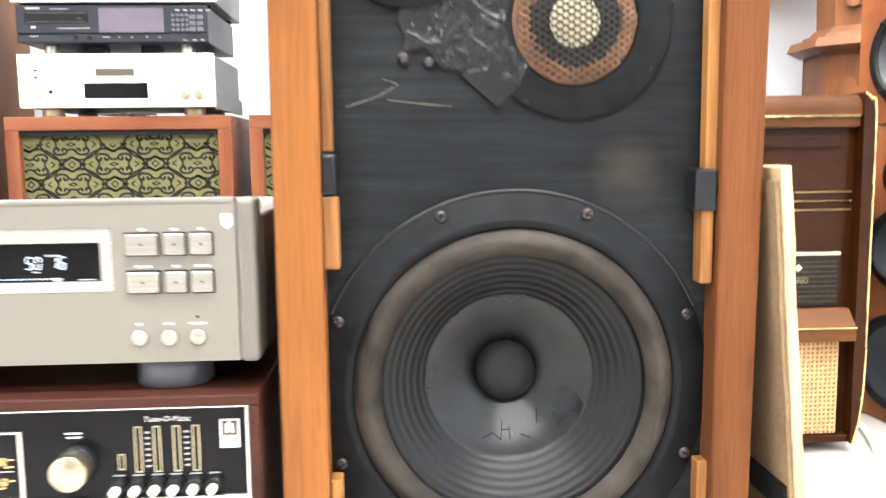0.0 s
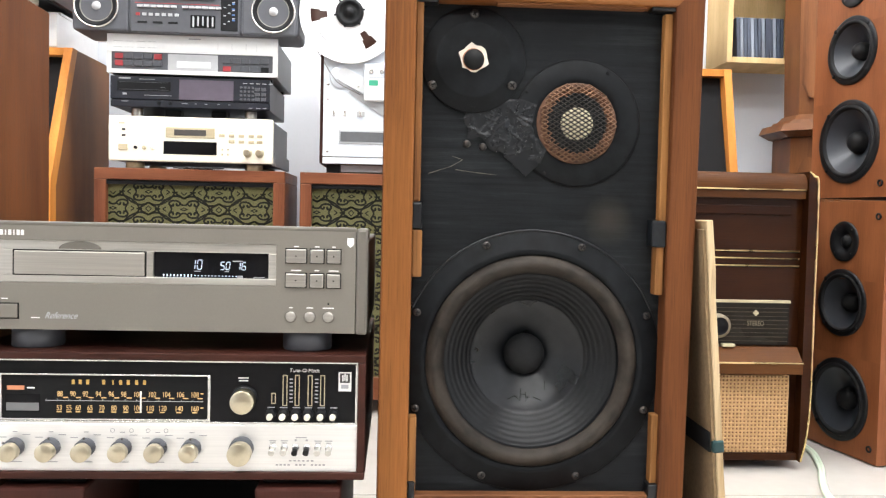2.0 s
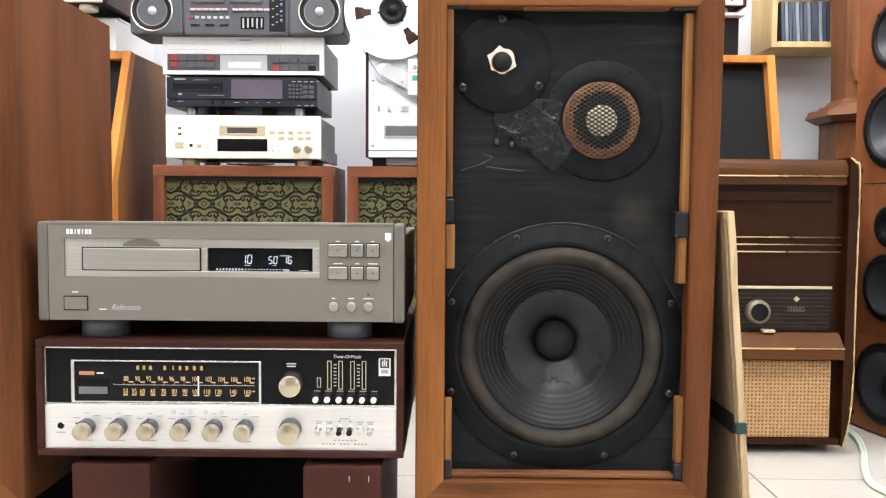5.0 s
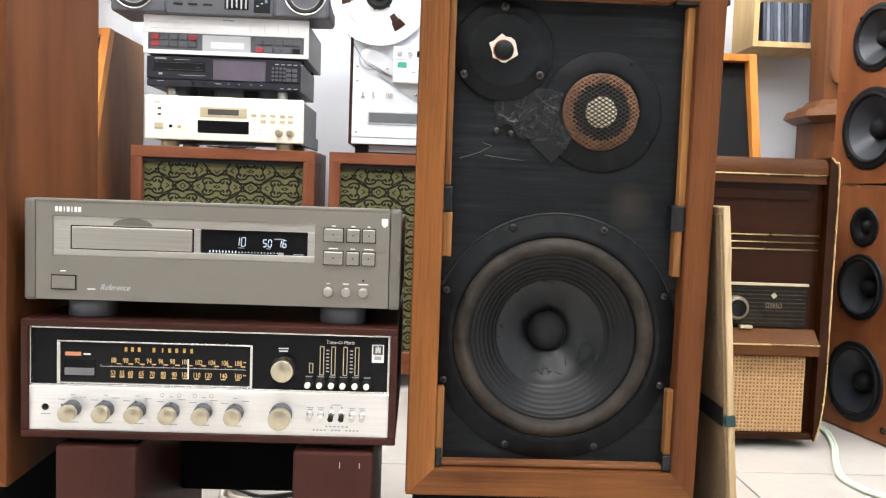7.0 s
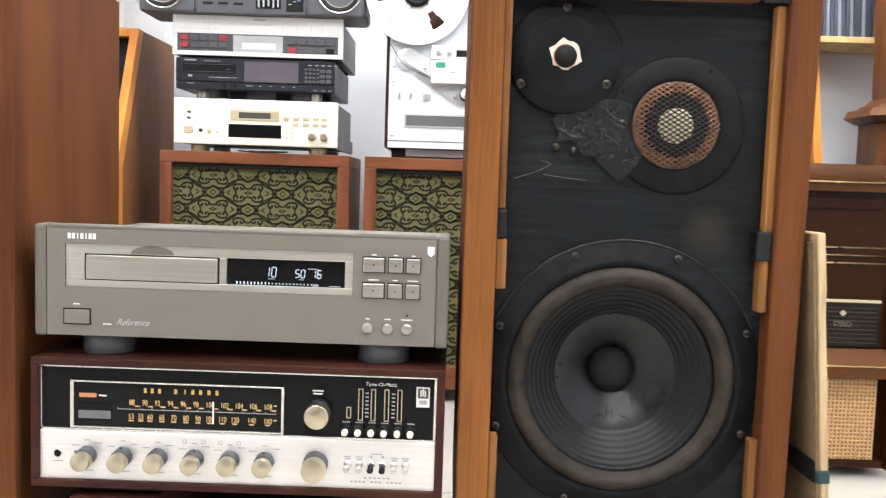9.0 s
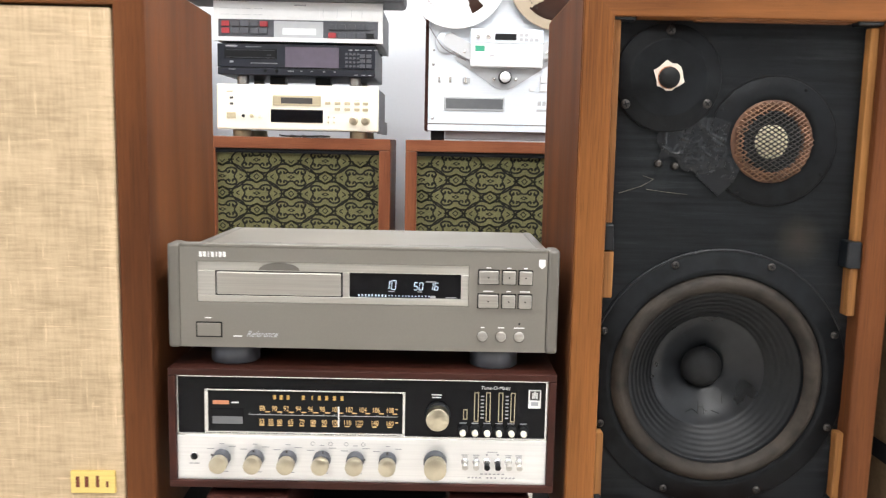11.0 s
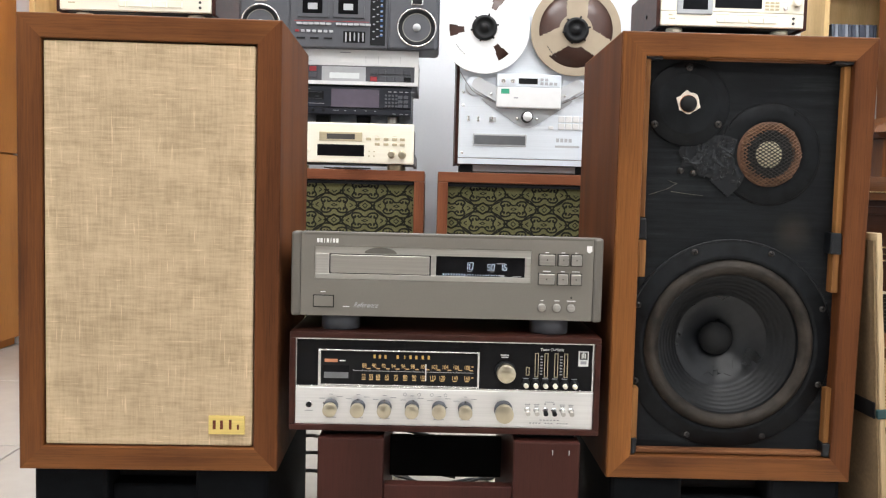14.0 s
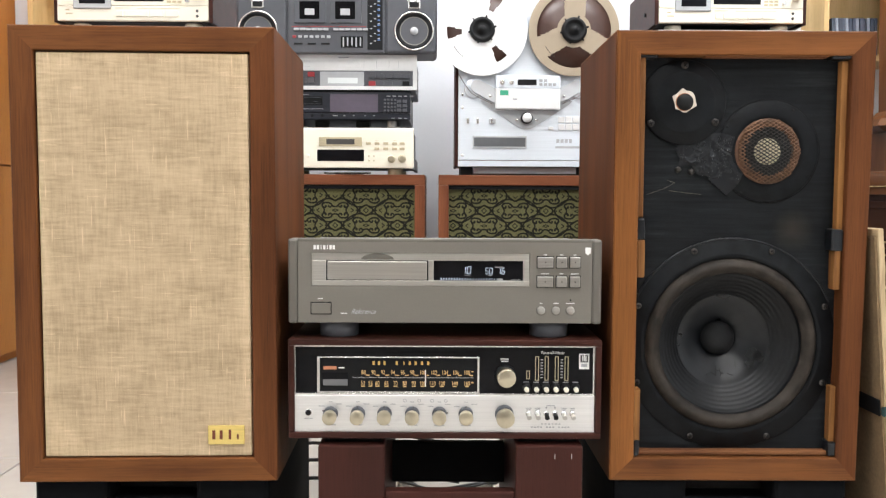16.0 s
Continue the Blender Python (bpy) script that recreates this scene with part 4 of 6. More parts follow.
# ---- receiver ----
def receiver():
    W, Hh, D = 0.432, 0.138, 0.33
    rc = thing("stereo_receiver", pose(-0.329, 0.61, 0.245), "vintage stereo receiver, silver and black, in a dark wooden case", "receiver")

    def X(c):
        return (500 + c / 2.12 - 787) * 0.000781

    def Z(c):
        return Hh * (1 - (590 + c / 2.12 - 599) / 172)

    t = 0.0085
    for name, xs, zs in (("case_top", (-W / 2, W / 2), (Hh - t, Hh)), ("case_bottom", (-W / 2, W / 2), (0, t)), ("case_side", (-W / 2, -W / 2 + t), (t, Hh - t)), ("case_side", (W / 2 - t, W / 2), (t, Hh - t))):
        part(name, box(nb(), xs, (0, D), zs, 0.0015), MAHOGANY, rc)
    block("chassis", (-W / 2 + t, W / 2 - t), (0.02, D - 0.01), (t, Hh - t), BLACK_MATT, rc)
    px0, px1, pz0, pz1 = X(40), X(1172), Z(370), Z(40)
    bm = nb()
    for xs, zs in (((px0, px1), (pz1 - 0.003, pz1)), ((px0, px1), (Z(226), Z(219))), ((px0, px0 + 0.003), (Z(219), pz1 - 0.003)), ((px1 - 0.003, px1), (Z(219), pz1 - 0.003))):
        box(bm, xs, (0.005, 0.02), zs, 0.0006)
    part("silver_rim", bm, CHROME, rc, "bright silver rim")
    block("upper_panel", (px0 + 0.003, px1 - 0.003), (0.009, 0.02), (Z(219), pz1 - 0.003), BLACK_GLOSS, rc, 0, "glossy black upper panel")
    lower = block("lower_panel", (px0, px1), (0.004, 0.02), (pz0, Z(226)), SILVER, rc, 0.001, "brushed silver lower panel")
    # dial window
    x0, x1, z0, z1 = X(128), X(738), Z(218), Z(84)
    bm = nb()
    for xs, zs in (((x0, x1), (z1 - 0.002, z1)), ((x0, x1), (z0, z0 + 0.002)), ((x0, x0 + 0.004), (z0 + 0.002, z1 - 0.002)), ((x1 - 0.003, x1), (z0 + 0.002, z1 - 0.002))):
        box(bm, xs, (0.0055, 0.0095), zs, 0.0006)
    part("dial_frame", bm, CHROME, rc)
    dial = block("dial", (x0 + 0.004, x1 - 0.003), (0.0085, 0.0092), (z0 + 0.002, z1 - 0.002), BLACK_MATT, rc, 0, "dark dial with amber numerals")
    yd = 0.0084
    xs1 = (302, 339, 375, 412, 449, 485, 525, 567, 608, 649, 691)
    for c, s in zip(xs1, (88, 90, 92, 94, 96, 98, 100, 102, 104, 106, 108)):
        lettering("numeral", str(s), 0.0083, X(c), yd, Z(151), AMBER, dial, wide=0.72)
    xs2 = (300, 328, 354, 388, 422, 457, 491, 525, 561, 597, 645, 691)
    for c, s in zip(xs2, (53, 55, 60, 65, 70, 80, 90, 100, 110, 120, 140, 160)):
        lettering("numeral", str(s), 0.0083, X(c), yd, Z(191), AMBER, dial, wide=0.72)
    bars("dial_ticks", dial, AMBER, yd, [(X(c + 16), Z(154), 0.0052, 0.0012) for c in xs1] + [(X(c), Z(195), 0.0052, 0.0012) for c in xs2] + [(X(712), Z(140), 0.003, 0.0012), (X(712), Z(181), 0.003, 0.0012)])
    bars("dial_line", dial, GREY_INK, yd, [(X(488), Z(163), X(715) - X(260), 0.0006)] + [(X(262 + 32.5 * k), Z(161), 0.0006, 0.0022) for k in range(14)])
    bars("maker_mark", dial, GOLD_INK, yd, [(X(c), Z(109), 0.0030, 0.0050) for c in (340, 360, 381)] + [(X(c), Z(109), 0.0031 if c != 454 else 0.0014, 0.0050) for c in (427, 454, 476, 498, 522, 545)], 0.0004, "gold blocks of a maker's mark")
    block("needle", (X(533), X(537)), (0.0072, 0.0082), (Z(196), Z(134)), WHITE_INK, dial, 0, "pale tuning needle")
    bars("indicator_lamp", dial, ORANGE_LAMP, yd, [(X(176), Z(127), 0.018, 0.0044)], 0.0005, "lit orange indicator")
    bars("indicator_caption", dial, WHITE_INK, yd, [(X(219), Z(127), 0.008, 0.0016)])
    block("meter_window", (X(146), X(245)), (0.0079, 0.0086), (Z(196), Z(145)), BLACK_GLOSS, dial)
    bars("meter_scale", dial, GREY_CASE, 0.0079, [(X(196), Z(181), 0.034, 0.0085)], 0.0004)
    # tuning knob
    kb = part("knob_skirt", lathe(nb(), [(0.0145, 0), (0.0140, -0.004), (0.012, -0.006), (0, -0.006)], X(836), Z(152), 0.009, 36), BLACK, rc)
    k = part("tuning_knob", lathe(nb(), [(0.0128, 0), (0.0127, -0.0141), (0.0122, -0.0147), (0, -0.0137)], X(837), Z(154), 0.004, 40), KNOB_FACE, rc, "pale gold tuning knob")
    bars("tuning_caption", rc, WHITE_INK, 0.009, [(X(833), Z(93), 0.0115, 0.0013), (X(833), Z(101), 0.010, 0.0013)])
    lettering("panel_script", "Tune-O-Matic", 0.0055, X(1012), 0.0087, Z(74), WHITE_INK, rc, shear=0.15, wide=1.05)
    bm = nb()
    for a, b, c, d in ((948, 962, 85, 173), (984, 998, 85, 173), (1022, 1036, 85, 173), (1059, 1073, 85, 173), (915, 928, 138, 167)):
        e = 0.0009
        for xs, zs in (((X(a), X(b)), (Z(c), Z(c) + e)), ((X(a), X(b)), (Z(d), Z(d) + e)), ((X(a), X(a) + e), (Z(d), Z(c) + e)), ((X(b) - e, X(b)), (Z(d), Z(c) + e))):
            box(bm, xs, (0.0082, 0.0092), zs)
    part("slot_frames", bm, CHAMPAGNE_D, rc)
    bars("slot_scale", rc, GREY_INK, 0.009, [(X(c), Z(95 + 11 * q), 0.0035, 0.0014) for c in (973, 1048) for q in range(7)])
    for c in (915, 952, 989, 1025, 1063, 1100):
        s = part("preset_knob", lathe(nb(), [(0.0056, 0), (0.0054, -0.007), (0.0046, -0.0078), (0, -0.0078)], X(c), Z(195), 0.009, 24), BLACK, rc)
        part("knob_cap", lathe(nb(), [(0.0034, 0), (0.0033, -0.006), (0.0027, -0.0066), (0, -0.0067)], X(c - 1), Z(200), 0.002, 20), CHAMPAGNE, s)
        bars("knob_caption", s, GREY_INK, 0.009, [(X(c), Z(178), 0.008, 0.001)])
    block("model_plate", (X(1113), X(1151)), (0.0082, 0.0092), (Z(129), Z(73)), WHITE_INK, rc, 0, "white model plate with a small emblem")
    bars("plate_emblem", rc, DARK_INK, 0.0082, [(X(1132), Z(90), 0.011, 0.0105)])
    bars("emblem_strokes", rc, WHITE_INK, 0.0077, [(X(1126), Z(90), 0.0014, 0.007), (X(1132), Z(87), 0.0014, 0.008), (X(1138), Z(90), 0.0014, 0.007)])
    bars("plate_bar", rc, GREY_INK, 0.0082, [(X(1132), Z(115), 0.008, 0.0042)])
    # lower controls
    part("jack_ring", lathe(nb(), [(0.0048, 0), (0.0045, -0.0012), (0.0038, -0.0012)], X(96), Z(290), 0.004, 24), CHROME, rc)
    part("jack", lathe(nb(), [(0.0040, -0.0006), (0.0, -0.0006)], X(96), Z(290), 0.004, 24), BLACK_MATT, rc)
    for i, (c, ang) in enumerate(((180, 150), (282, 90), (382, 90), (486, 80), (588, 15), (687, 90))):
        r = 0.0096
        sk = part("knob_skirt", lathe(nb(), [(r * 1.05, 0), (r * 1.0, -0.011), (r * 0.9, -0.0115), (0, -0.0115)], X(c), Z(293), 0.004, 36), MID_GREY, rc)
        a = radians(ang)
        bm = nb()
        rod(bm, (X(c) + r * 0.8 * math.cos(a), -0.003, Z(293) + r * 0.8 * math.sin(a)), (X(c) + r * 1.25 * math.cos(a), -0.003, Z(293) + r * 1.25 * math.sin(a)), 0.0011, 6)
        part("pointer", bm, DARK_INK, sk)
        part("knob", lathe(nb(), [(r, 0), (r * 0.99, -0.0090), (r * 0.95, -0.0095), (0, -0.0088)], X(c), Z(298), -0.007, 40), KNOB_FACE, sk, "pale gold brushed knob")
    r = 0.0125
    sk = part("knob_skirt", lathe(nb(), [(r * 1.05, 0), (r, -0.010), (r * 0.9, -0.0105), (0, -0.0105)], X(832), Z(294), 0.004, 40), MID_GREY, rc)
    part("volume_knob", lathe(nb(), [(r, 0), (r * 0.99, -0.0110), (r * 0.95, -0.0115), (0, -0.0106)], X(833), Z(299), -0.006, 48), KNOB_FACE, sk, "large pale gold volume knob")
    for i, c in enumerate((923, 957, 990, 1023, 1056, 1088)):
        m = BLACK if i in (2, 3) else GREY_SILVER
        sl = part("switch_bush", lathe(nb(), [(0.0042, 0), (0.0038, -0.002), (0, -0.002)], X(c), Z(292), 0.004, 18), CHROME, rc)
        bm = nb()
        rod(bm, (X(c), 0.002, Z(292)), (X(c), -0.008, Z(300)), 0.0026, 12, 0.0034)
        part("switch_lever", bm, m, sl)
    cap = [(X(c), Z(272), 0.0075, 0.0011) for c in (923, 957, 1056, 1088)] + [(X(c), Z(278), 0.006, 0.0011) for c in (923, 957, 1056, 1088)] + [(X(1006), Z(262), 0.012, 0.001), (X(990), Z(270), 0.0022, 0.0022), (X(1023), Z(270), 0.0022, 0.0022)]
    for i, c in enumerate((180, 282, 382, 486, 588, 687)):
        cap += [(X(c), Z(336), 0.014, 0.0009), (X(c - 34), Z(266), 0.008, 0.0009), (X(c + 32), Z(258), 0.008, 0.0009), (X(c), Z(250), 0.005, 0.0009)]
    cap += [(X(96), Z(312), 0.011, 0.0011), (X(832), Z(342), 0.008, 0.0009)]
    cap += [(X(975 + 13 * q), Z(330), 0.0028, 0.0014) for q in range(6)] + [(X(936 + 11.5 * q), Z(342), 0.0026, 0.0016) for q in range(13) if q not in (4, 8)]
    bars("printing", rc, GREY_INK, 0.0038, cap, 0.0002)
    bm = nb()
    for c in (458, 512, 560, 612):
        lathe(bm, [(0.0024, 0), (0.0024, -0.0003), (0.0018, -0.0003), (0.0018, 0)], X(c), Z(245), 0.0038, 16)
    part("ring_marks", bm, GREY_INK, rc)


receiver()


# ---- pair of loudspeakers with patterned cloth ----
def ribbon(bm, pts, y, w0, w1):
    """A flat woven line with a width that changes along it."""
    n = len(pts)
    prev = None
    for k, p in enumerate(pts):
        a, b = Vector(pts[max(k - 1, 0)]), Vector(pts[min(k + 1, n - 1)])
        d = (b - a).normalized()
        w = 1.22 * (w0 + (w1 - w0) * k / (n - 1))
        cur = (bm.verts.new((p[0] - d.y * w, y, p[1] + d.x * w)), bm.verts.new((p[0] + d.y * w, y, p[1] - d.x * w)))
        if prev:
            bm.faces.new((prev[0], prev[1], cur[1], cur[0]))
        prev = cur


def smooth_line(pts, steps=6):
    """A smooth line through a few points of a plane."""
    P = [Vector(p) for p in pts]
    P = [P[0] * 2 - P[1]] + P + [P[-1] * 2 - P[-2]]
    out = []
    for i in range(1, len(P) - 2):
        a, b, c, d = P[i - 1:i + 3]
        for k in range(steps):
            t = k / steps
            out.append(tuple(0.5 * (2 * b + (c - a) * t + (2 * a - 5 * b + 4 * c - d) * t * t + (3 * b - a - 3 * c + d) * t ** 3)))
    return out + [tuple(P[-2])]


def scroll_motif(y):
    """One repeat of the cloth: a four-lobed medallion in a trellis of ogee lines tied with small crosses."""
    bm = nb()
    P, Q = 0.184, 0.089
    for sx in (-1, 1):
        for sz in (-1, 1):
            def m(pts):
                return [(sx * p[0], sz * p[1]) for p in pts]
            # lobed outline of the medallion, its ends rolled in
            ribbon(bm, m(smooth_line([(0.0, 0.0105), (0.007, 0.0125), (0.013, 0.0195), (0.022, 0.0225), (0.033, 0.0215), (0.0385, 0.0150), (0.0350, 0.0090), (0.0295, 0.0085), (0.0275, 0.0120), (0.0300, 0.0140)])), y, 0.0019, 0.0024)
            ribbon(bm, m(smooth_line([(0.0365, 0.0100), (0.0335, 0.0045), (0.0315, 0.0)])), y, 0.0018, 0.0018)
            ribbon(bm, m(smooth_line([(0.0095, 0.0150), (0.0125, 0.0105), (0.0175, 0.0095), (0.0195, 0.0130), (0.0170, 0.0150)])), y, 0.0016, 0.0022)
            # trellis round the medallion and the small oval above it
            ribbon(bm, m(smooth_line([(0.0, 0.0280), (0.012, 0.0335), (0.028, 0.0335), (0.046, 0.0255), (0.0585, 0.0155), (0.0655, 0.0065), (0.0675, 0.0)])), y, 0.0021, 0.0019)
            ribbon(bm, m(smooth_line([(0.0, 0.0280), (0.0105, 0.0345), (0.0185, 0.0395), (0.0215, Q / 2)])), y, 0.0020, 0.0020)
            ribbon(bm, m([(0.0610, 0.0), (0.0760, 0.0)]), y, 0.0016, 0.0016)
            ribbon(bm, m(smooth_line([(0.0, 0.0045), (0.0035, 0.002), (0.0095, 0.0)])), y, 0.0009, 0.0012)
            ribbon(bm, m(smooth_line([(0.0, 0.0365), (0.0030, 0.0400), (0.0075, Q / 2)])), y, 0.0010, 0.0010)
            ribbon(bm, m(smooth_line([(0.046, 0.0060), (0.050, 0.0035), (0.055, 0.0)])), y, 0.0012, 0.0012)
    me = bpy.data.meshes.new("scroll_motif")
    bm.to_mesh(me)
    bm.free()
    return me, P, Q


def scrollwork(x0, x1, z0, z1, y):
    """The motif in staggered rows, cut off at the edges of the cloth."""
    me, P, Q = scroll_motif(y)
    bm = nb()
    zc, r = z1 - 0.0305, 0
    while zc > z0 - Q:
        xc = x0 + 0.105 + (P / 2 if r % 2 else 0) - P
        while xc < x1 + P:
            tmp = bmesh.new()
            tmp.from_mesh(me)
            wob = 0.0015 * noise.noise(Vector((xc * 9, zc * 9, 1)))
            bmesh.ops.translate(tmp, verts=tmp.verts[:], vec=(xc + wob, 0, zc))
            out = [f for f in tmp.faces if any(v.co.x < x0 or v.co.x > x1 or v.co.z < z0 or v.co.z > z1 for v in f.verts)]
            bmesh.ops.delete(tmp, geom=out, context="FACES")
            tm = bpy.data.meshes.new("tmp")
            tmp.to_mesh(tm)
            tmp.free()
            bm.from_mesh(tm)
            bpy.data.meshes.remove(tm)
            xc += P
        zc -= Q / 2
        r += 1
    bpy.data.meshes.remove(me)
    return bm


def cloth_speaker(x):
    W, Hh, D, f = 0.494, 0.6065, 0.27, 0.0305
    sp = thing("cloth_speaker", pose(x, 1.91, 0.038), "red-brown wooden loudspeaker with olive scroll-patterned cloth", "loudspeaker", "pair of patterned loudspeakers")
    for name, xs, zs, m in (("top_board", (-W / 2, W / 2), (Hh - f, Hh), CHERRY_H), ("bottom_board", (-W / 2, W / 2), (0, 0.06), CHERRY_H),
                            ("side_board", (-W / 2, -W / 2 + f), (0.06, Hh - f), CHERRY), ("side_board", (W / 2 - f, W / 2), (0.06, Hh - f), CHERRY)):
        part(name, box(nb(), xs, (0, D), zs, 0.002), m, sp)
    block("grille", (-W / 2 + f, W / 2 - f), (0.018, 0.03), (0.06, Hh - f), DAMASK, sp, 0, "olive cloth with dark scrolls")
    sw = part("scrollwork", scrollwork(-W / 2 + f, W / 2 - f, 0.06, Hh - f, 0.0174), SCROLL, sp, "dark woven scrolls")
    sw["kind"] = "stuff"
    block("back_panel", (-W / 2 + f, W / 2 - f), (D - 0.015, D - 0.003), (0.06, Hh - f), BROWN_SIDE, sp)
    block("inner_edge", (-W / 2 + f, W / 2 - f), (0.006, 0.018), (Hh - f - 0.012, Hh - f - 0.001), BLACK_MATT, sp)
    for dx in (-0.18, 0.18):
        for y in (0.03, D - 0.06):
            block("foot", (dx - 0.02, dx + 0.02), (y, y + 0.03), (-0.038, 0), BLACK, sp, 0.003)


cloth_speaker(-0.627)
cloth_speaker(-0.0935)

# ---- stack on the first cloth loudspeaker ----
SX = -0.6265


def sized(m, x, y, z):
    return m @ Matrix.Diagonal((x, y, z, 1))


def feet(parent, W, D, z, h, r, mat):
    for x in (-W / 2 + 0.055, W / 2 - 0.055):
        for y in (0.045, D - 0.05):
            bm = lathe(nb(), [(0.0, -h / 2), (r, -h / 2), (r * 1.06, -h / 2 + 0.002), (r * 1.06, h / 2 - 0.002), (r, h / 2), (0, h / 2)], 0, 0, 0, 24)
            ob = part("foot", bm, mat, parent)
            ob.data.transform(Matrix.Translation((x, y, z - h / 2)) @ Matrix.Rotation(math.pi / 2, 4, "X"))


def minidisc_deck():
    W, Hh, D = 0.418, 0.112, 0.30
    d = thing("minidisc_deck", sized(pose(SX, 1.915, 0.663), 1.02, 1.02, 1.05), "champagne minidisc deck on bronze feet", "disc deck", "stacked decks")
    block("case", (-W / 2 + 0.004, W / 2 - 0.004), (0.012, D), (0.002, Hh - 0.002), GREY_CASE, d, 0.002)
    block("front_panel", (-W / 2, W / 2), (0, 0.012), (0, Hh), CHAMPAGNE, d, 0.004, "champagne coloured front")

    def X(c):
        return (c - 535) / 465 * W

    def Z(c):
        return Hh * (1 - (c - 318) / 122)
    b = block("slot_bezel", (X(464), X(602)), (-0.002, 0.001), (Z(374), Z(346)), CHAMPAGNE_D, d, 0.001)
    block("disc_slot", (X(488), X(578)), (-0.0028, -0.0018), (Z(368), Z(352)), DARK_INK, b, 0.0008)
    block("display", (X(458), X(608)), (-0.0012, 0.001), (Z(419), Z(384)), BLACK_GLOSS, d, 0.0006, "black display window")
    block("power_button", (X(332), X(358)), (-0.003, 0.001), (Z(411), Z(394)), CHAMPAGNE_D, d, 0.001)
    for c, r, m in ((380, 0.004, BLACK), (404, 0.005, CHAMPAGNE_D), (428, 0.005, CHAMPAGNE)):
        part("small_knob", knob(nb(), X(c), Z(403), 0, r, 0.006, 20), m, d)
    for c in (696, 730):
        k = part("knob", knob(nb(), X(c), Z(411), 0, 0.0095, 0.014, 28), KNOB_FACE, d, "gold knob")
        part("knob_ring", lathe(nb(), [(0.0115, 0), (0.011, -0.0015), (0.0095, -0.0015)], X(c), Z(411), 0, 28), CHAMPAGNE_D, k)
    for r, cs in ((365, (622, 650, 678, 706, 730)), (381, (650, 678, 706, 730))):
        for c in cs:
            block("button", (X(c - 8), X(c + 8)), (-0.002, 0.001), (Z(r + 4), Z(r - 4)), CHAMPAGNE_D, d, 0.0006)
    for c, r in ((624, 403), (640, 403), (624, 417), (640, 417)):
        part("small_button", knob(nb(), X(c), Z(r), 0, 0.0024, 0.002, 12), CHAMPAGNE_D, d)
    for z in (355, 371):
        block("indicator", (X(341), X(351)), (-0.0012, 0.001), (Z(z + 3), Z(z - 3)), DARK_INK, d)
    bars("captions", d, CHAMPAGNE_D, 0, [(X(341), Z(338), 0.016, 0.003), (X(650), Z(356), 0.010, 0.001), (X(706), Z(356), 0.010, 0.001)])
    feet(d, W, D, 0, 0.0176, 0.022, CHAMPAGNE_D)
    part("skirt", box(nb(), (W / 2 - 0.006, W / 2 + 0.003), (0.02, D), (-0.004, 0.03), 0.001), GREY_CASE, d)


def black_player():
    W, Hh, D = 0.404, 0.078, 0.29
    d = thing("disc_player", sized(pose(SX - 0.004, 1.92, 0.8055), 1.022, 1.02, 1.02), "black compact disc player with a grey display", "disc player", "stacked decks")
    block("case", (-W / 2 + 0.002, W / 2 - 0.002), (0.012, D), (0.0, Hh - 0.001), NAVY_BLACK, d, 0.002)
    block("front_panel", (-W / 2, W / 2), (0, 0.012), (0.019, Hh), NAVY_BLACK, d, 0.002)
    block("lower_strip", (-W / 2, W / 2), (0.002, 0.012), (0, 0.018), NAVY_BLACK, d, 0.002)

    def X(c):
        return (c - 531) / 447 * W

    def Z(c):
        return Hh * (1 - (c - 205) / 92)
    tr = block("tray", (X(328), X(476)), (-0.002, 0.001), (Z(249), Z(220)), BLACK_MATT, d, 0.0008)
    bars("tray_line", tr, MID_GREY, -0.002, [(X(402), Z(224), 0.125, 0.0008), (X(402), Z(246), 0.125, 0.0008), (X(455), Z(238), 0.012, 0.0012)])
    block("display", (X(500), X(652)), (-0.0012, 0.001), (Z(273), Z(212)), LCD, d, 0.0006, "grey-violet display window")
    for i in range(4):
        for j in range(4):
            block("number_key", (X(670 + 11 * i), X(677 + 11 * i)), (-0.0016, 0.001), (Z(233 + 12 * j), Z(227 + 12 * j)), MID_GREY, d)
    for i in range(2):
        for j in range(3):
            block("button", (X(712 + 18 * i), X(726 + 18 * i)), (-0.002, 0.001), (Z(240 + 15 * j), Z(230 + 15 * j)), MID_GREY, d, 0.0006)
    bars("captions", d, GREY_INK, 0.0, [(X(348), Z(212), 0.030, 0.0038), (X(410), Z(214), 0.040, 0.0012), (X(348), Z(259), 0.010, 0.005), (X(440), Z(262), 0.07, 0.0012)] + [(X(685 + 18 * i), Z(218), 0.010, 0.002) for i in range(5)])
    bars("strip_print", d, GREY_INK, 0.002, [(X(c), Z(z), w, 0.0016) for c, z, w in ((348, 281, 0.018), (515, 284, 0.016), (545, 284, 0.006), (575, 284, 0.006), (610, 284, 0.006), (640, 284, 0.006), (700, 292, 0.010), (722, 292, 0.010), (740, 292, 0.008))])
    for c in (443, 475):
        part("jack", knob(nb(), X(c), Z(284), 0.002, 0.0045, 0.003, 18), BLACK_MATT, d)
    feet(d, W, D, 0, 0.0245, 0.014, GREY_SILVER)
    for x in (-0.06, 0.06):
        block("brace", (x - 0.02, x + 0.02), (0.06, 0.10), (-0.0245, 0), BLACK, d, 0.002)


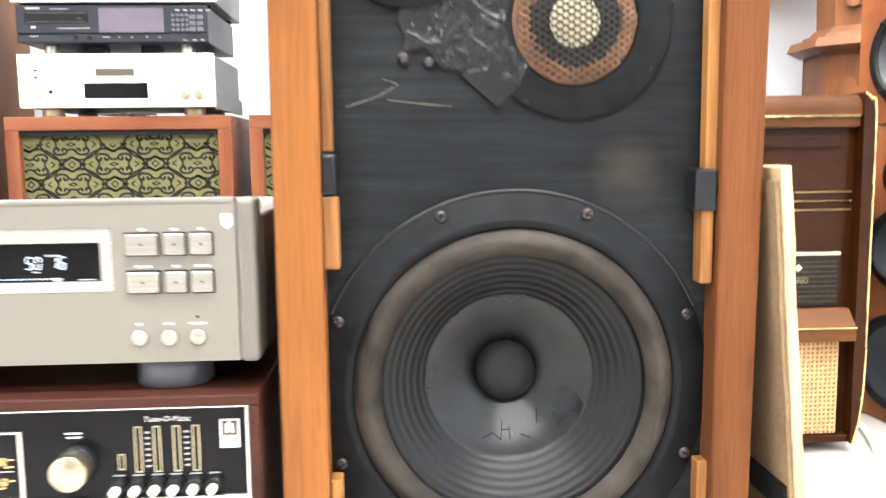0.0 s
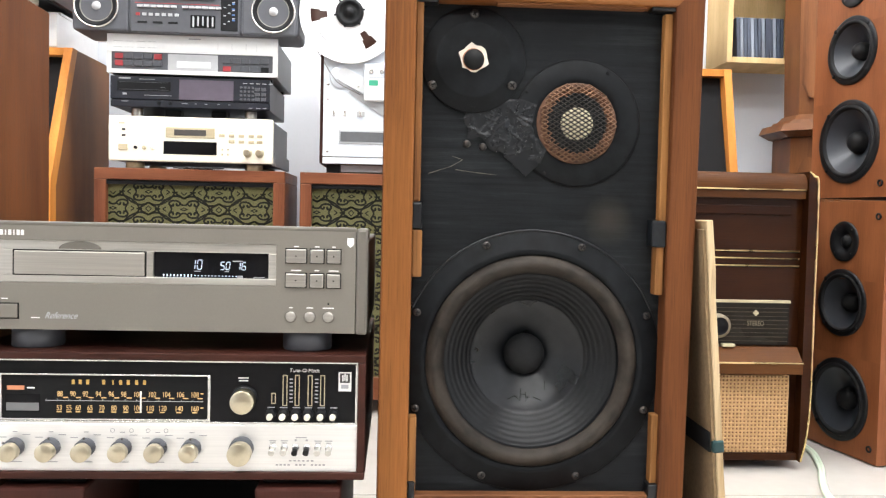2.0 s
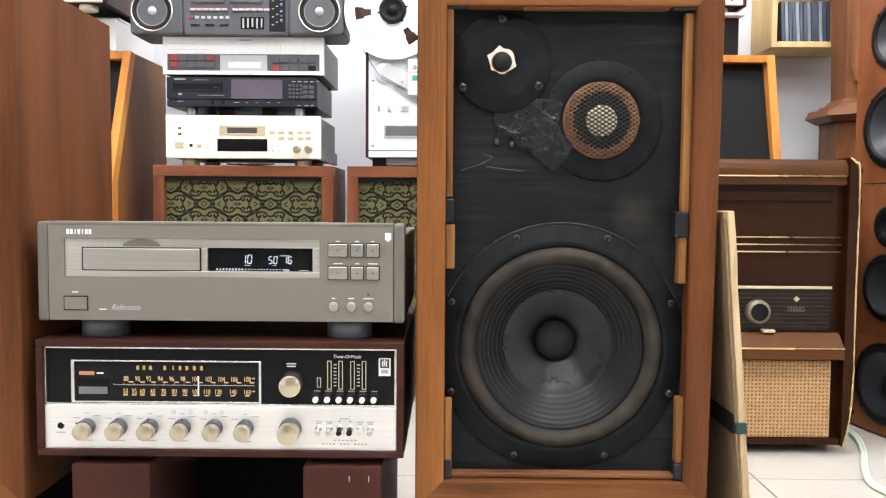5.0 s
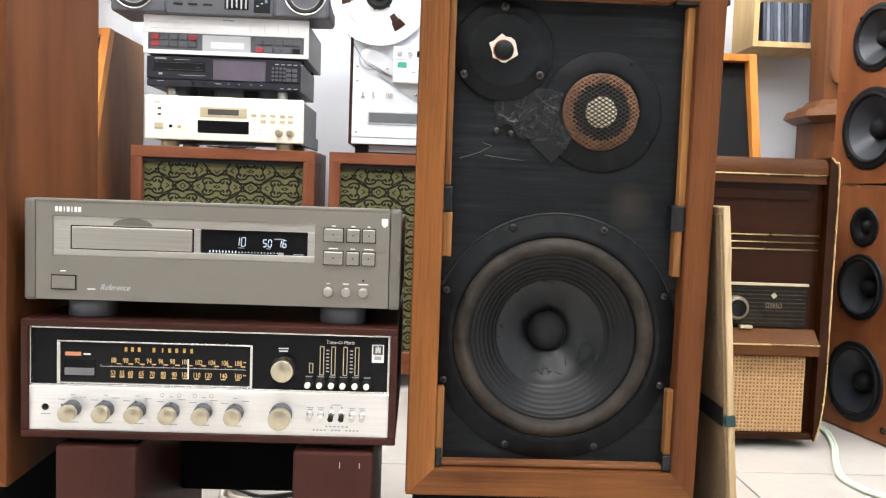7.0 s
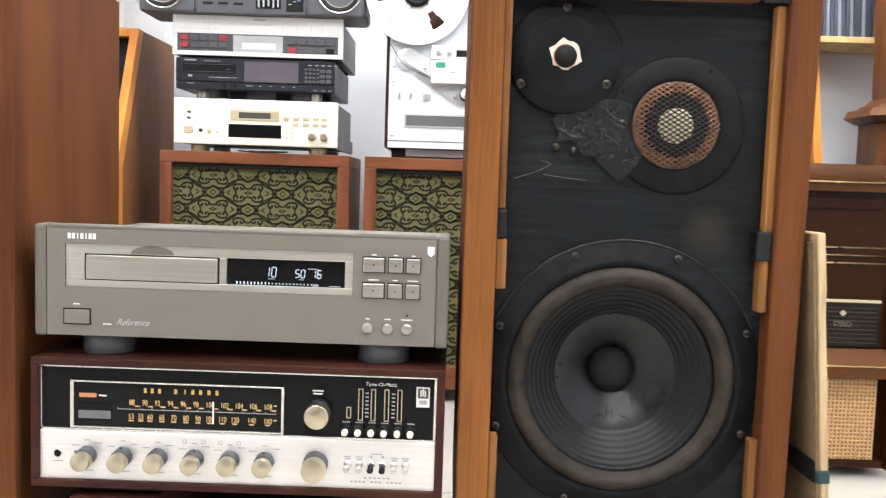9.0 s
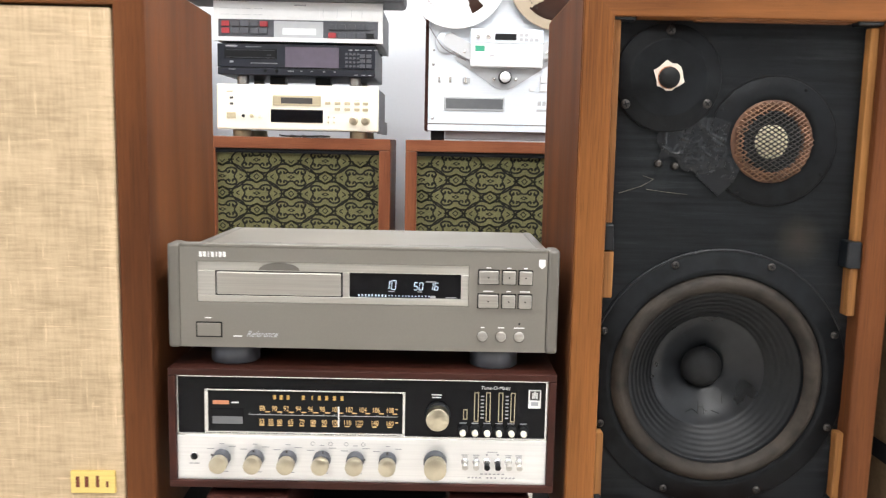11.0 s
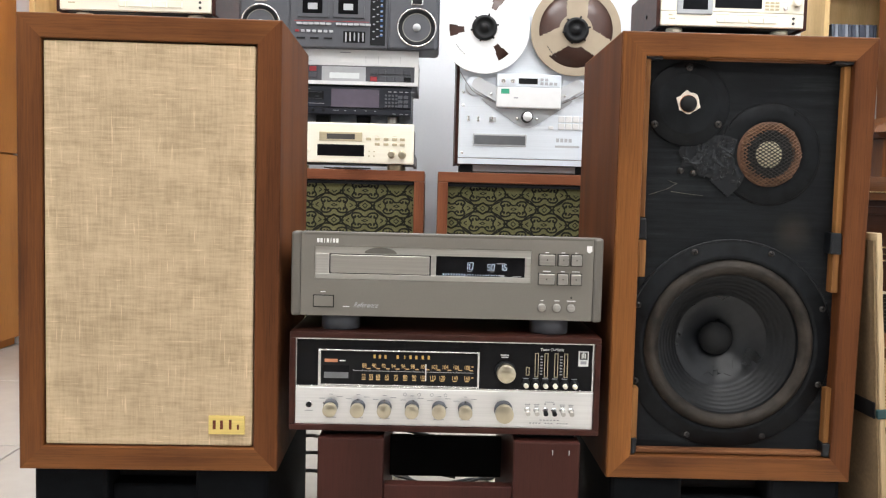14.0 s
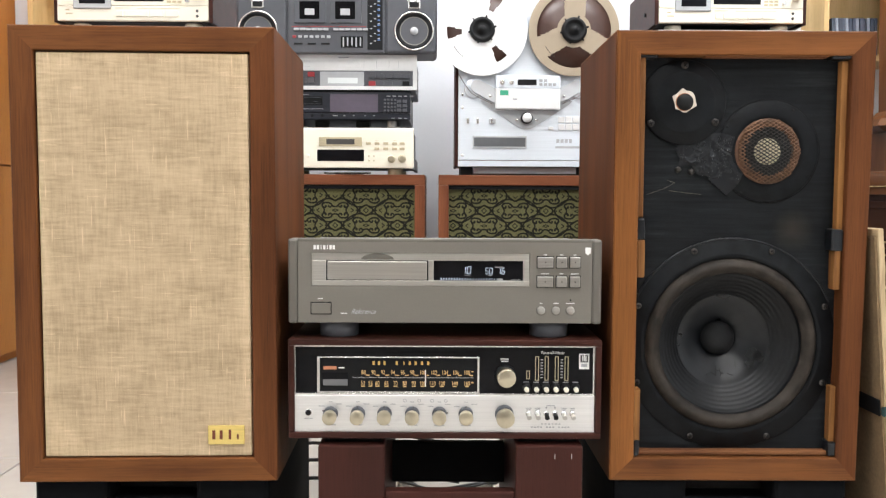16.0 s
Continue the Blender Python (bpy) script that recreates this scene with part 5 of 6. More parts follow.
def silver_player():
    W, Hh, D = 0.431, 0.099, 0.31
    d = thing("disc_player", sized(pose(SX + 0.002, 1.915, 0.8915), 1.02, 1.02, 1.02), "white and silver disc player with red and grey keys", "disc player", "stacked decks")
    block("case", (-W / 2 + 0.004, W / 2 - 0.004), (0.012, D), (0.0, Hh - 0.003), GREY_CASE, d, 0.002)

    def X(c):
        return (c - 539) / 480 * W

    def Z(c):
        return Hh * (1 - (c - 88) / 118)
    block("front_panel", (-W / 2, W / 2), (0, 0.012), (Z(142), Hh), WHITE_METAL, d, 0.001, "white metal upper front")
    bm = nb()
    for xs, zs in (((-W / 2, W / 2), (0, Z(194))), ((-W / 2, X(312)), (Z(194), Z(142))), ((X(766), W / 2), (Z(194), Z(142)))):
        box(bm, xs, (0, 0.012), zs)
    part("frame", bm, WHITE_METAL, d)
    block("key_field", (X(312), X(766)), (0.002, 0.012), (Z(194), Z(142)), MID_GREY, d)
    block("display_panel", (X(470), X(610)), (0.0008, 0.004), (Z(194), Z(145)), LIGHT_GREY, d)
    block("display", (X(495), X(590)), (0.0, 0.002), (Z(185), Z(166)), PALE_LCD, d, 0, "pale liquid crystal display")
    for i, c in enumerate((333, 361, 388, 415, 442)):
        for j, z in enumerate((155, 176)):
            m = RED if (i, j) in ((0, 0), (4, 0)) else (MID_GREY if (i, j) != (0, 1) else RED)
            block("key", (X(c - 11), X(c + 11)), (-0.002, 0.003), (Z(z + 8), Z(z - 8)), m, d, 0.0008)
    for i, c in enumerate((636, 663, 690, 717, 744)):
        for j, z in enumerate((160, 185)):
            block("key", (X(c - 11), X(c + 11)), (-0.002, 0.003), (Z(z + 8), Z(z - 8)), RED if (i, j) == (0, 1) else (BLACK if (i, j) == (4, 1) else MID_GREY), d, 0.0008)
    bars("lines", d, LIGHT_GREY, 0, [(X(330 + 32 * i), Z(110 + 18 * j), 0.022, 0.0009) for i in range(4) for j in range(2)] + [(X(c), Z(120), 0.0008, 0.020) for c in (610, 650, 690, 720)])
    block("drawer_line", (X(455), X(600)), (-0.0006, 0.0005), (Z(132), Z(112)), WHITE_METAL, d, 0.0004)
    bars("maker_mark", d, GREY_INK, 0, [(X(545), Z(98), 0.03, 0.003)])
    bm = nb()
    for y in (0.05, D - 0.05):
        box(bm, (-W / 2 + 0.02, W / 2 - 0.02), (y, y + 0.02), (-0.0055, 0.0))
    part("foot_rail", bm, BLACK, d)


def boombox():
    W, Hh, D = 0.567, 0.20, 0.15
    d = thing("boombox", sized(pose(-0.6365, 1.885, 0.989), 1.022, 1.022, 1.0), "grey double cassette boombox with chrome-ringed speakers", "boombox")
    block("body", (-W / 2, W / 2), (0.006, D), (0.004, Hh), MID_GREY, d, 0.012)
    block("centre_panel", (-0.135, 0.135), (0, 0.02), (0.003, Hh - 0.005), MID_GREY, d, 0.003)
    for a in (-1, 1):
        block("speaker_panel", tuple(sorted((a * 0.14, a * 0.278))), (0.0, 0.02), (0.004, Hh - 0.006), MID_GREY, d, 0.006)
        cx, cz = a * 0.2195, 0.066
        s = part("speaker", lathe(nb(), [(0.056, 0.002), (0.0555, -0.004), (0.053, -0.005), (0.0515, -0.003)], cx, cz, 0, 48), CHROME, d, "chrome-ringed speaker with a pale cone")
        part("surround", lathe(nb(), [(0.0515, -0.003), (0.0485, -0.004), (0.044, -0.002), (0.0405, -0.001)], cx, cz, 0, 48), BLACK, s)
        part("cone", lathe(nb(), [(0.0405, -0.001), (0.024, 0.006), (0.012, 0.0005), (0.011, -0.001)], cx, cz, 0, 40), PALE_CONE, s)
        part("cap", lathe(nb(), [(0.011, -0.001), (0.008, -0.004), (0.003, -0.006), (0, -0.006)], cx, cz, 0, 24), LIGHT_GREY, s)
        t = part("tweeter_horn", box(nb(), (cx - 0.018, cx + 0.018), (-0.004, 0.004), (0.128, 0.152), 0.003), CHROME, d)
        block("horn_mouth", (cx - 0.013, cx + 0.013), (-0.0046, -0.0036), (0.132, 0.148), BLACK, t)
    for x in (-0.072, 0.028):
        w = block("cassette_door", (x - 0.044, x + 0.044), (-0.004, 0.004), (0.087, 0.178), MID_GREY, d, 0.002)
        block("door_window", (x - 0.030, x + 0.026), (-0.0048, -0.0035), (0.098, 0.148), BLACK_GLOSS, w, 0.001)
        block("cassette", (x - 0.015, x + 0.012), (-0.0054, -0.0045), (0.109, 0.127), LIGHT_GREY, w, 0.0006)
        bars("door_mark", w, GREY_INK, -0.004, [(x + 0.022, 0.158, 0.026, 0.004)])
    for k in range(6):
        block("transport_key", (-0.118 + 0.0165 * k, -0.104 + 0.0165 * k), (-0.006, 0.002), (0.066, 0.072), LIGHT_GREY, d, 0.0006)
    for k in range(6):
        block("transport_key", (-0.007 + 0.0165 * k, 0.007 + 0.0165 * k), (-0.006, 0.002), (0.066, 0.072), LIGHT_GREY, d, 0.0006)
    bars("red_line", d, RED, 0, [(-0.06, 0.0775, 0.13, 0.0018), (0.04, 0.0775, 0.09, 0.0018)])
    for k in range(7):
        block("small_key", (-0.122 + 0.016 * k, -0.112 + 0.016 * k), (-0.003, 0.002), (0.045, 0.052), RED if k == 0 else LIGHT_GREY, d, 0.0006)
    block("slider_well", (0.013, 0.075), (-0.0012, 0.002), (0.018, 0.050), BLACK_MATT, d)
    for k in range(5):
        block("equaliser_slider", (0.019 + 0.012 * k, 0.0225 + 0.012 * k), (-0.006, -0.001), (0.020 + 0.002 * (k % 3), 0.046), LIGHT_GREY, d, 0.0006)
    for k in range(3):
        block("knob_slot", (-0.118 + 0.038 * k, -0.094 + 0.038 * k), (-0.002, 0.002), (0.026, 0.031), BLACK, d, 0.0006)
    dial = block("tuner_scale", (0.088, 0.131), (-0.0012, 0.002), (0.012, 0.185), BLACK, d, 0.001)
    bars("tuner_marks", dial, LIGHT_GREY, -0.0012, [(0.098 + 0.011 * (k % 3), 0.03 + 0.007 * k, 0.006, 0.0022) for k in range(21)])
    bars("tuner_colours", dial, plain("blue_scale_ink", (0.06, 0.14, 0.32), 0.5), -0.0012, [(0.120, 0.04 + 0.014 * k, 0.007, 0.004) for k in range(9)])


minidisc_deck()
black_player()
silver_player()
boombox()


# ---- reel-to-reel recorder ----
def reel(d, x, z, flange, r, holes, y):
    """A reel: two flanges with windows, the wound tape and a hub."""
    seg = 144
    bm = nb()
    first, width, (lo, hi) = holes
    radii = [0.020] + [0.034 + (r - 0.018 - 0.034) * q / 16 for q in range(17)] + [r]
    for yy in (y - 0.012, y - 0.002):
        rings = [[bm.verts.new((x + q * math.cos(2 * math.pi * k / seg), yy, z + q * math.sin(2 * math.pi * k / seg))) for k in range(seg)] for q in radii]
        for a in range(len(radii) - 1):
            mid = (radii[a] + radii[a + 1]) / 2
            half = width(mid)
            for k in range(seg):
                ang = (360 * (k + 0.5) / seg - first) % 120
                if lo < mid < hi and min(ang, 120 - ang) < half:
                    continue
                bm.faces.new((rings[a][k], rings[a + 1][k], rings[a + 1][(k + 1) % seg], rings[a][(k + 1) % seg]))
    rl = part("reel", bm, flange, d)
    part("tape_pack", lathe(nb(), [(r - 0.022, -0.0032), (r - 0.022, -0.0105), (0.03, -0.0105)], x, z, y, 64), TAPE_PACK, rl, "wound brown tape")
    part("rim", lathe(nb(), [(r - 0.002, -0.0118), (r, -0.0124), (r + 0.001, -0.0118)], x, z, y, seg), flange, rl)
    h = part("hub", lathe(nb(), [(0.0360, -0.010), (0.0360, -0.018), (0.033, -0.024), (0.026, -0.026), (0.023, -0.019), (0.012, -0.019), (0.010, -0.028), (0, -0.029)], x, z, y, 40), BLACK, rl, "black reel hub")
    for k in range(6):
        a = radians(12 + 60 * k)
        part("hub_lug", rod(nb(), (x + 0.030 * math.cos(a), y - 0.021, z + 0.030 * math.sin(a)), (x + 0.0405 * math.cos(a), y - 0.021, z + 0.0405 * math.sin(a)), 0.0026, 8), RUBBER, h)
    bm = nb()
    for k in range(5):
        a = radians(212 + 5.2 * k)
        c = Vector((x + 0.092 * math.cos(a), y - 0.0126, z + 0.092 * math.sin(a)))
        u = Vector((-math.sin(a), 0, math.cos(a))) * 0.0028
        rod(bm, c - u, c + u, 0.0011, 5)
    part("flange_mark", bm, DARK_INK, rl)


def recorder():
    W, Hh, D = 0.392, 0.47, 0.23
    d = thing("tape_recorder", sized(pose(-0.0835, 1.92, 0.670), 1.02, 1.02, 1.02), "silver reel-to-reel tape recorder with loaded white and tan reels", "tape recorder")
    block("case", (-W / 2 + 0.002, W / 2 - 0.002), (0.012, D), (0.001, Hh - 0.001), BROWN_SIDE, d, 0.002)
    for a in (-1, 1):
        block("wooden_side", tuple(sorted((a * W / 2, a * (W / 2 + 0.009)))), (0.01, D), (0, Hh), MAHOGANY, d, 0.002)
    block("face_plate", (-W / 2, W / 2), (0, 0.012), (0.018, Hh), DECK_FACE, d, 0.002, "brushed silver face plate")
    block("plinth", (-W / 2, W / 2), (0.002, 0.014), (0, 0.0165), DECK_FACE, d, 0.001)
    for x in (-0.17, 0.17):
        for y in (0.03, D - 0.05):
            block("foot", (x - 0.018, x + 0.018), (y, y + 0.03), (-0.025, 0), BLACK, d, 0.002)
    block("base_tray", (-0.15, 0.15), (0.03, D - 0.02), (-0.02, -0.001), LIGHT_GREY, d, 0.001)
    reel(d, -0.130, 0.384, WHITE_REEL, 0.1275, (65, lambda q: 7 + 70 * (q - 0.05), (0.058, 0.100)), -0.012)
    reel(d, 0.130, 0.384, TAN_REEL, 0.1275, (28, lambda q: 58 - math.degrees(math.asin(min(1.0, 0.028 / q))), (0.046, 0.106)), -0.012)

    def X(c):
        return (c - 852) / 645 * 1.0 * 0.405

    def Z(c):
        return 0.138 + (320 - c) * 0.00102
    # head cover with its two sloping arms
    vp = [(-0.131, 0.187), (-0.120, 0.176), (-0.023, 0.113), (-0.010, 0.108), (0.010, 0.108), (0.023, 0.113), (0.120, 0.176), (0.131, 0.187), (0.088, 0.205), (-0.088, 0.205)]
    part("v_plate", prism(nb(), vp, -0.004, 0.0005), LIGHT_GREY, d, "grey V-shaped plate under the heads")
    for a in (-1, 1):
        p, q = Vector((a * 0.142, 0.227)), Vector((a * 0.070, 0.190))
        u = (q - p).normalized()
        nrm = Vector((-u.y, u.x)) * 0.0185
        o = [tuple(q + nrm), tuple(p + nrm)] + [tuple(p + nrm * math.cos(t * math.pi / 10) - u * 0.0185 * math.sin(t * math.pi / 10)) for t in range(1, 10)] + [tuple(p - nrm), tuple(q - nrm)]
        arm = part("tape_arm", prism(nb(), o, -0.014, -0.003), MOON_GREY, d, "rounded grey tape arm")
        part("roller", lathe(nb(), [(0.029, 0), (0.029, -0.006), (0.026, -0.008), (0.006, -0.008), (0, -0.008)], a * 0.151, 0.224, 0, 36), DECK_FACE, arm)
        part("guide", lathe(nb(), [(0.004, -0.014), (0.0036, -0.016), (0, -0.0165)], a * 0.105, 0.200, 0, 16), CHROME, arm)
        part("guide", lathe(nb(), [(0.004, -0.004), (0.0036, -0.010), (0, -0.0105)], a * 0.028, 0.133, 0, 16), CHROME, arm)
        bm = nb()
        sweep(bm, [(a * 0.245 * 0.9, -0.017, 0.300), (a * 0.172, -0.017, 0.224), (a * 0.150, -0.017, 0.202), (a * 0.10, -0.016, 0.178)], 0.0009, 5, 5)
        part("tape_run", bm, TAPE_PACK, arm)
    hc = block("head_cover", (-0.090, 0.094), (-0.024, 0.001), (0.162, 0.2205), WHITE_METAL, d, 0.003)
    cp = block("counter_panel", (-0.090, 0.094), (-0.022, 0.001), (0.2212, 0.257), DECK_FACE, d, 0.002)
    block("counter_window", (-0.028, 0.026), (-0.0235, -0.021), (0.230, 0.246), BLACK, cp, 0.001)
    for x in (-0.072, -0.045):
        part("small_knob", knob(nb(), x, 0.238, -0.022, 0.0065, 0.008, 20), CHROME, cp)
    bm = nb()
    for k in range(6):
        box(bm, (0.034 + 0.013 * (k % 4), 0.043 + 0.013 * (k % 4)), (-0.0235, -0.0215), (0.228 + 0.011 * (k // 4), 0.236 + 0.011 * (k // 4)), 0.0006)
    part("keys", bm, LIGHT_GREY, cp)
    block("green_mark", (-0.078, -0.054), (-0.0245, -0.0235), (0.201, 0.215), GREEN, hc)
    bars("cover_marks", hc, GREY_INK, -0.024, [(-0.035, 0.190, 0.012, 0.004)])
    k = part("pinch_roller", lathe(nb(), [(0.0165, 0), (0.0165, -0.022), (0.015, -0.024), (0.0135, -0.024)], 0, 0.138, 0, 36), BLACK, d)
    part("roller_cap", lathe(nb(), [(0.0137, -0.023), (0.0135, -0.026), (0, -0.0262)], 0, 0.138, 0, 32), WHITE_METAL, k)
    bz = block("meter_bezel", (-0.154, 0.002), (-0.003, 0.001), (0.052, 0.088), LIGHT_GREY, d, 0.002)
    block("meter_glass", (-0.150, -0.002), (-0.0036, -0.0025), (0.057, 0.083), plain("grey_meter_glass", (0.11, 0.115, 0.12), 0.15, vary=0.1, bumps=0), bz)
    for x in (-0.168, -0.140, -0.100):
        block("toggle", (x - 0.004, x + 0.004), (-0.006, 0.001), (0.122, 0.138), CHROME, d, 0.0015)
    block("toggle_wide", (-0.108, -0.088), (-0.003, 0.001), (0.122, 0.136), LIGHT_GREY, d, 0.001)
    for i in range(5):
        for j in range(2):
            block("key", (0.092 + 0.0205 * i, 0.110 + 0.0205 * i), (-0.004, 0.001), (0.105 + 0.021 * j, 0.122 + 0.021 * j), WHITE_METAL, d, 0.0008)
    block("key", (0.064, 0.078), (-0.004, 0.001), (0.105, 0.114), WHITE_METAL, d, 0.0008)
    bars("model_blocks", d, LIGHT_GREY, 0, [(0.092 + 0.012 * q, 0.074, 0.009, 0.011) for q in range(4)] + [(0.12, 0.056, 0.07, 0.006)], 0.0004)
    for x, z in ((-0.184, 0.205), (-0.184, 0.168), (-0.184, 0.032), (-0.184, 0.30)):
        part("face_screw", lathe(nb(), [(0.004, 0), (0.0035, -0.0015), (0, -0.0018)], x, z, 0, 14), CHROME, d)


recorder()


# ---- slant-fronted speakers and what stands on them ----
def slant_speaker(x, inner, back):
    """Floor speaker with a leaning upper front; inner is the side (+1 or -1) where the orange edge shows."""
    sp = thing("floor_speaker", pose(x, 2.0 - back, 0), "brown floor loudspeaker with a slanted black front edged in orange wood", "loudspeaker", "pair of slanted loudspeakers")
    W, Hh = 0.33, 0.966
    o = [(0.004, 0), (0.40, 0), (0.40, Hh - 0.02), (back + 0.015, Hh - 0.02), (0.004, 0.60)]
    side = [(0.0, 0), (0.42, 0), (0.42, Hh), (back, Hh), (0.0, 0.60)]
    edge = [(-0.004, 0), (0.030, 0), (0.030, 0.592), (back + 0.030, Hh), (back - 0.004, Hh + 0.001), (-0.004, 0.603)]
    part("carcase", prism(nb(), [(p + 0.012, q) for p, q in o], -W / 2 + 0.018, W / 2 - 0.018, "yz"), BLACK_MATT, sp, "black fabric front")
    for a in (-1, 1):
        part("side_panel", prism(nb(), side, *sorted((a * W / 2, a * (W / 2 - 0.018))), "yz"), BROWN_SIDE, sp)
        part("edge_trim", prism(nb(), edge, *sorted((a * (W / 2 + 0.001), a * (W / 2 - 0.021))), "yz"), ORANGE, sp, "bright orange wooden edge")
    part("top_trim", box(nb(), (-W / 2 + 0.021, W / 2 - 0.021), (back - 0.006, 0.42), (Hh - 0.02, Hh), 0.001), ORANGE, sp)


slant_speaker(-1.128, 1, 0.14)
slant_speaker(0.684, -1, 0.085)


def small_component(x, y, z, h, mat, label):
    c = thing("amplifier", pose(x, y, z), label, "amplifier")
    block("case", (-0.215, 0.215), (0.012, 0.31), (0.006, h), mat, c, 0.003)
    block("front_panel", (-0.217, 0.217), (0, 0.012), (0.006, h), mat, c, 0.002)
    part("knob", knob(nb(), 0.14, h / 2, 0, 0.016, 0.018), CHROME, c)
    for k in range(5):
        block("button", (-0.16 + 0.03 * k, -0.142 + 0.03 * k), (-0.003, 0.001), (h / 2 - 0.004, h / 2 + 0.004), LIGHT_GREY, c, 0.001)
    feet(c, 0.43, 0.31, 0.006, 0.006, 0.015, BLACK)


def board(x, z):
    b = part("shelf_board", box(nb(), (-0.225, 0.225), (0, 0.36), (0, 0.008), 0.001), WHITE_BOARD)
    b.matrix_world = pose(x, 2.05, z)
    tagged(b, "white melamine board lying across the equipment", "board", "white boards")


def cassette_deck(x, y, z):
    W, Hh, D = 0.44, 0.135, 0.34
    d = thing("cassette_deck", pose(x, y, z), "gold-fronted cassette deck with dark sides on round feet", "cassette deck", "gold cassette decks")
    block("case", (-W / 2 + 0.01, W / 2 - 0.01), (0.014, D), (0, Hh), BLACK, d, 0.002)
    for a in (-1, 1):
        block("side_cheek", tuple(sorted((a * W / 2, a * (W / 2 + 0.012)))), (0.004, D), (-0.002, Hh), MAHOGANY, d, 0.002)
    block("front_panel", (-W / 2, W / 2), (0, 0.014), (0.046, Hh), CHAMPAGNE, d, 0.002)
    lp = block("lower_panel", (-W / 2, W / 2), (-0.001, 0.014), (0.002, 0.0445), CHAMPAGNE, d, 0.002)
    dr = block("cassette_door", (-0.172, -0.062), (-0.006, 0.004), (0.036, 0.122), LIGHT_GREY, d, 0.003)
    block("door_window", (-0.154, -0.078), (-0.007, -0.005), (0.050, 0.098), BLACK_GLOSS, dr, 0.002)
    block("display", (-0.054, 0.090), (-0.0012, 0.002), (0.058, 0.12), BLACK_GLOSS, d, 0.001)
    for i in range(3):
        for j in range(3):
            block("small_key", (0.100 + 0.0155 * i, 0.112 + 0.0155 * i), (-0.002, 0.002), (0.054 + 0.01 * j, 0.060 + 0.01 * j), CHAMPAGNE_D, d, 0.0006)
    part("knob", knob(nb(), 0.196, 0.08, 0, 0.014, 0.018), CHAMPAGNE, d)
    part("small_knob", knob(nb(), 0.160, 0.06, 0, 0.006, 0.01, 20), CHROME, d)
    for x0, x1 in ((-0.048, -0.028), (-0.024, 0.046), (0.050, 0.092), (0.096, 0.136)):
        block("transport_key", (x0, x1), (-0.004, 0.001), (0.014, 0.031), CHAMPAGNE, lp, 0.0012)
    bars("key_line", lp, CHAMPAGNE_D, -0.001, [(-0.03, 0.0385, 0.042, 0.0016), (0.075, 0.0375, 0.125, 0.0016), (-0.19, 0.033, 0.012, 0.004), (-0.185, 0.022, 0.02, 0.004)])
    for q in (0.031, 0.016):
        part("jack", knob(nb(), 0.188, q, -0.001, 0.004, 0.003, 16), DARK_INK, lp)
    feet(d, W, D, 0.0, 0.014, 0.024, CHAMPAGNE)
    part("side_bolt", rod(nb(), (-W / 2 - 0.012, 0.12, 0.05), (-W / 2 - 0.016, 0.12, 0.05), 0.006, 12), BLACK, d)


small_component(-1.23, 2.02, 0.966, 0.098, WHITE_METAL, "silver-white amplifier stacked between speaker and board")
small_component(0.56, 2.08, 0.966, 0.122, BLACK, "black amplifier stacked between speaker and board")
board(-1.24, 1.0645)
board(0.56, 1.0885)
cassette_deck(-1.235, 1.93, 1.087)
cassette_deck(0.5495, 2.03, 1.111)


# ---- pine disc shelves ----
def disc_shelf(x0, x1, y0, z0, with_discs):
    s = thing("wall_shelf", pose(x0, y0, z0), "pale pine wall shelf holding a row of compact discs", "wall shelf", "pine shelves")
    w, h, dp = x1 - x0, 0.36, YB - 0.004 - y0
    for name, xs, zs in (("bottom_board", (0.0185, w - 0.0185), (0, 0.018)), ("top_board", (0.0185, w - 0.0185), (h - 0.018, h)), ("side_board", (0, 0.018), (0, h)), ("side_board", (w - 0.018, w), (0, h))):
        part(name, box(nb(), xs, (0, dp), zs, 0.001), PINE, s)
    block("back_board", (0.0185, w - 0.0185), (dp - 0.006, dp), (0.0185, h - 0.0185), PINE, s)
    if with_discs:
        x = x0 + 0.024
        for k in range(13):
            ln = 0.1 * noise.noise(Vector((k * 1.3, 4, 2))) - 0.1
            b = part("disc_case", box(nb(), (0, 0.0102), (0, 0.118), (0, 0.126), 0.0008), CD_PALE if k % 3 == 1 else CD_CASE)
            b.matrix_world = pose(x + 0.014, y0 + 0.012 + 0.006 * abs(noise.noise(Vector((k * 2.1, 1, 1)))), z0 + 0.0185, 0, degrees_of(ln * 0.5), 0)
            tagged(b, "upright compact disc case with a dark cover", "disc case", "compact discs")
            x += 0.0118


def degrees_of(r):
    return math.degrees(r)


disc_shelf(0.945, 1.34, 2.27, 1.041, True)
disc_shelf(-1.71, -1.40, 2.27, 1.043, False)


# ---- orange cabinet by the side wall ----
def wardrobe():
    c = thing("tall_cabinet", pose(-1.835, 2.44, 0), "tall orange-brown veneered cabinet against the side wall", "cabinet")
    block("body", (-0.5, -0.019), (-1.0, 0), (0, 1.95), WARDROBE, c, 0.002)
    for k in range(2):
        for zs in ((0.03, 0.678), (0.684, 1.94)):
            dr = part("door", box(nb(), (-0.018, 0.0), (-0.996 + 0.498 * k, -0.502 + 0.498 * k), zs, 0.002), WARDROBE, c)
            block("handle", (0.0, 0.014), (-0.56 + 0.12 * k, -0.548 + 0.12 * k), (zs[0] + 0.3, zs[0] + 0.4), CHROME, dr, 0.002)


wardrobe()


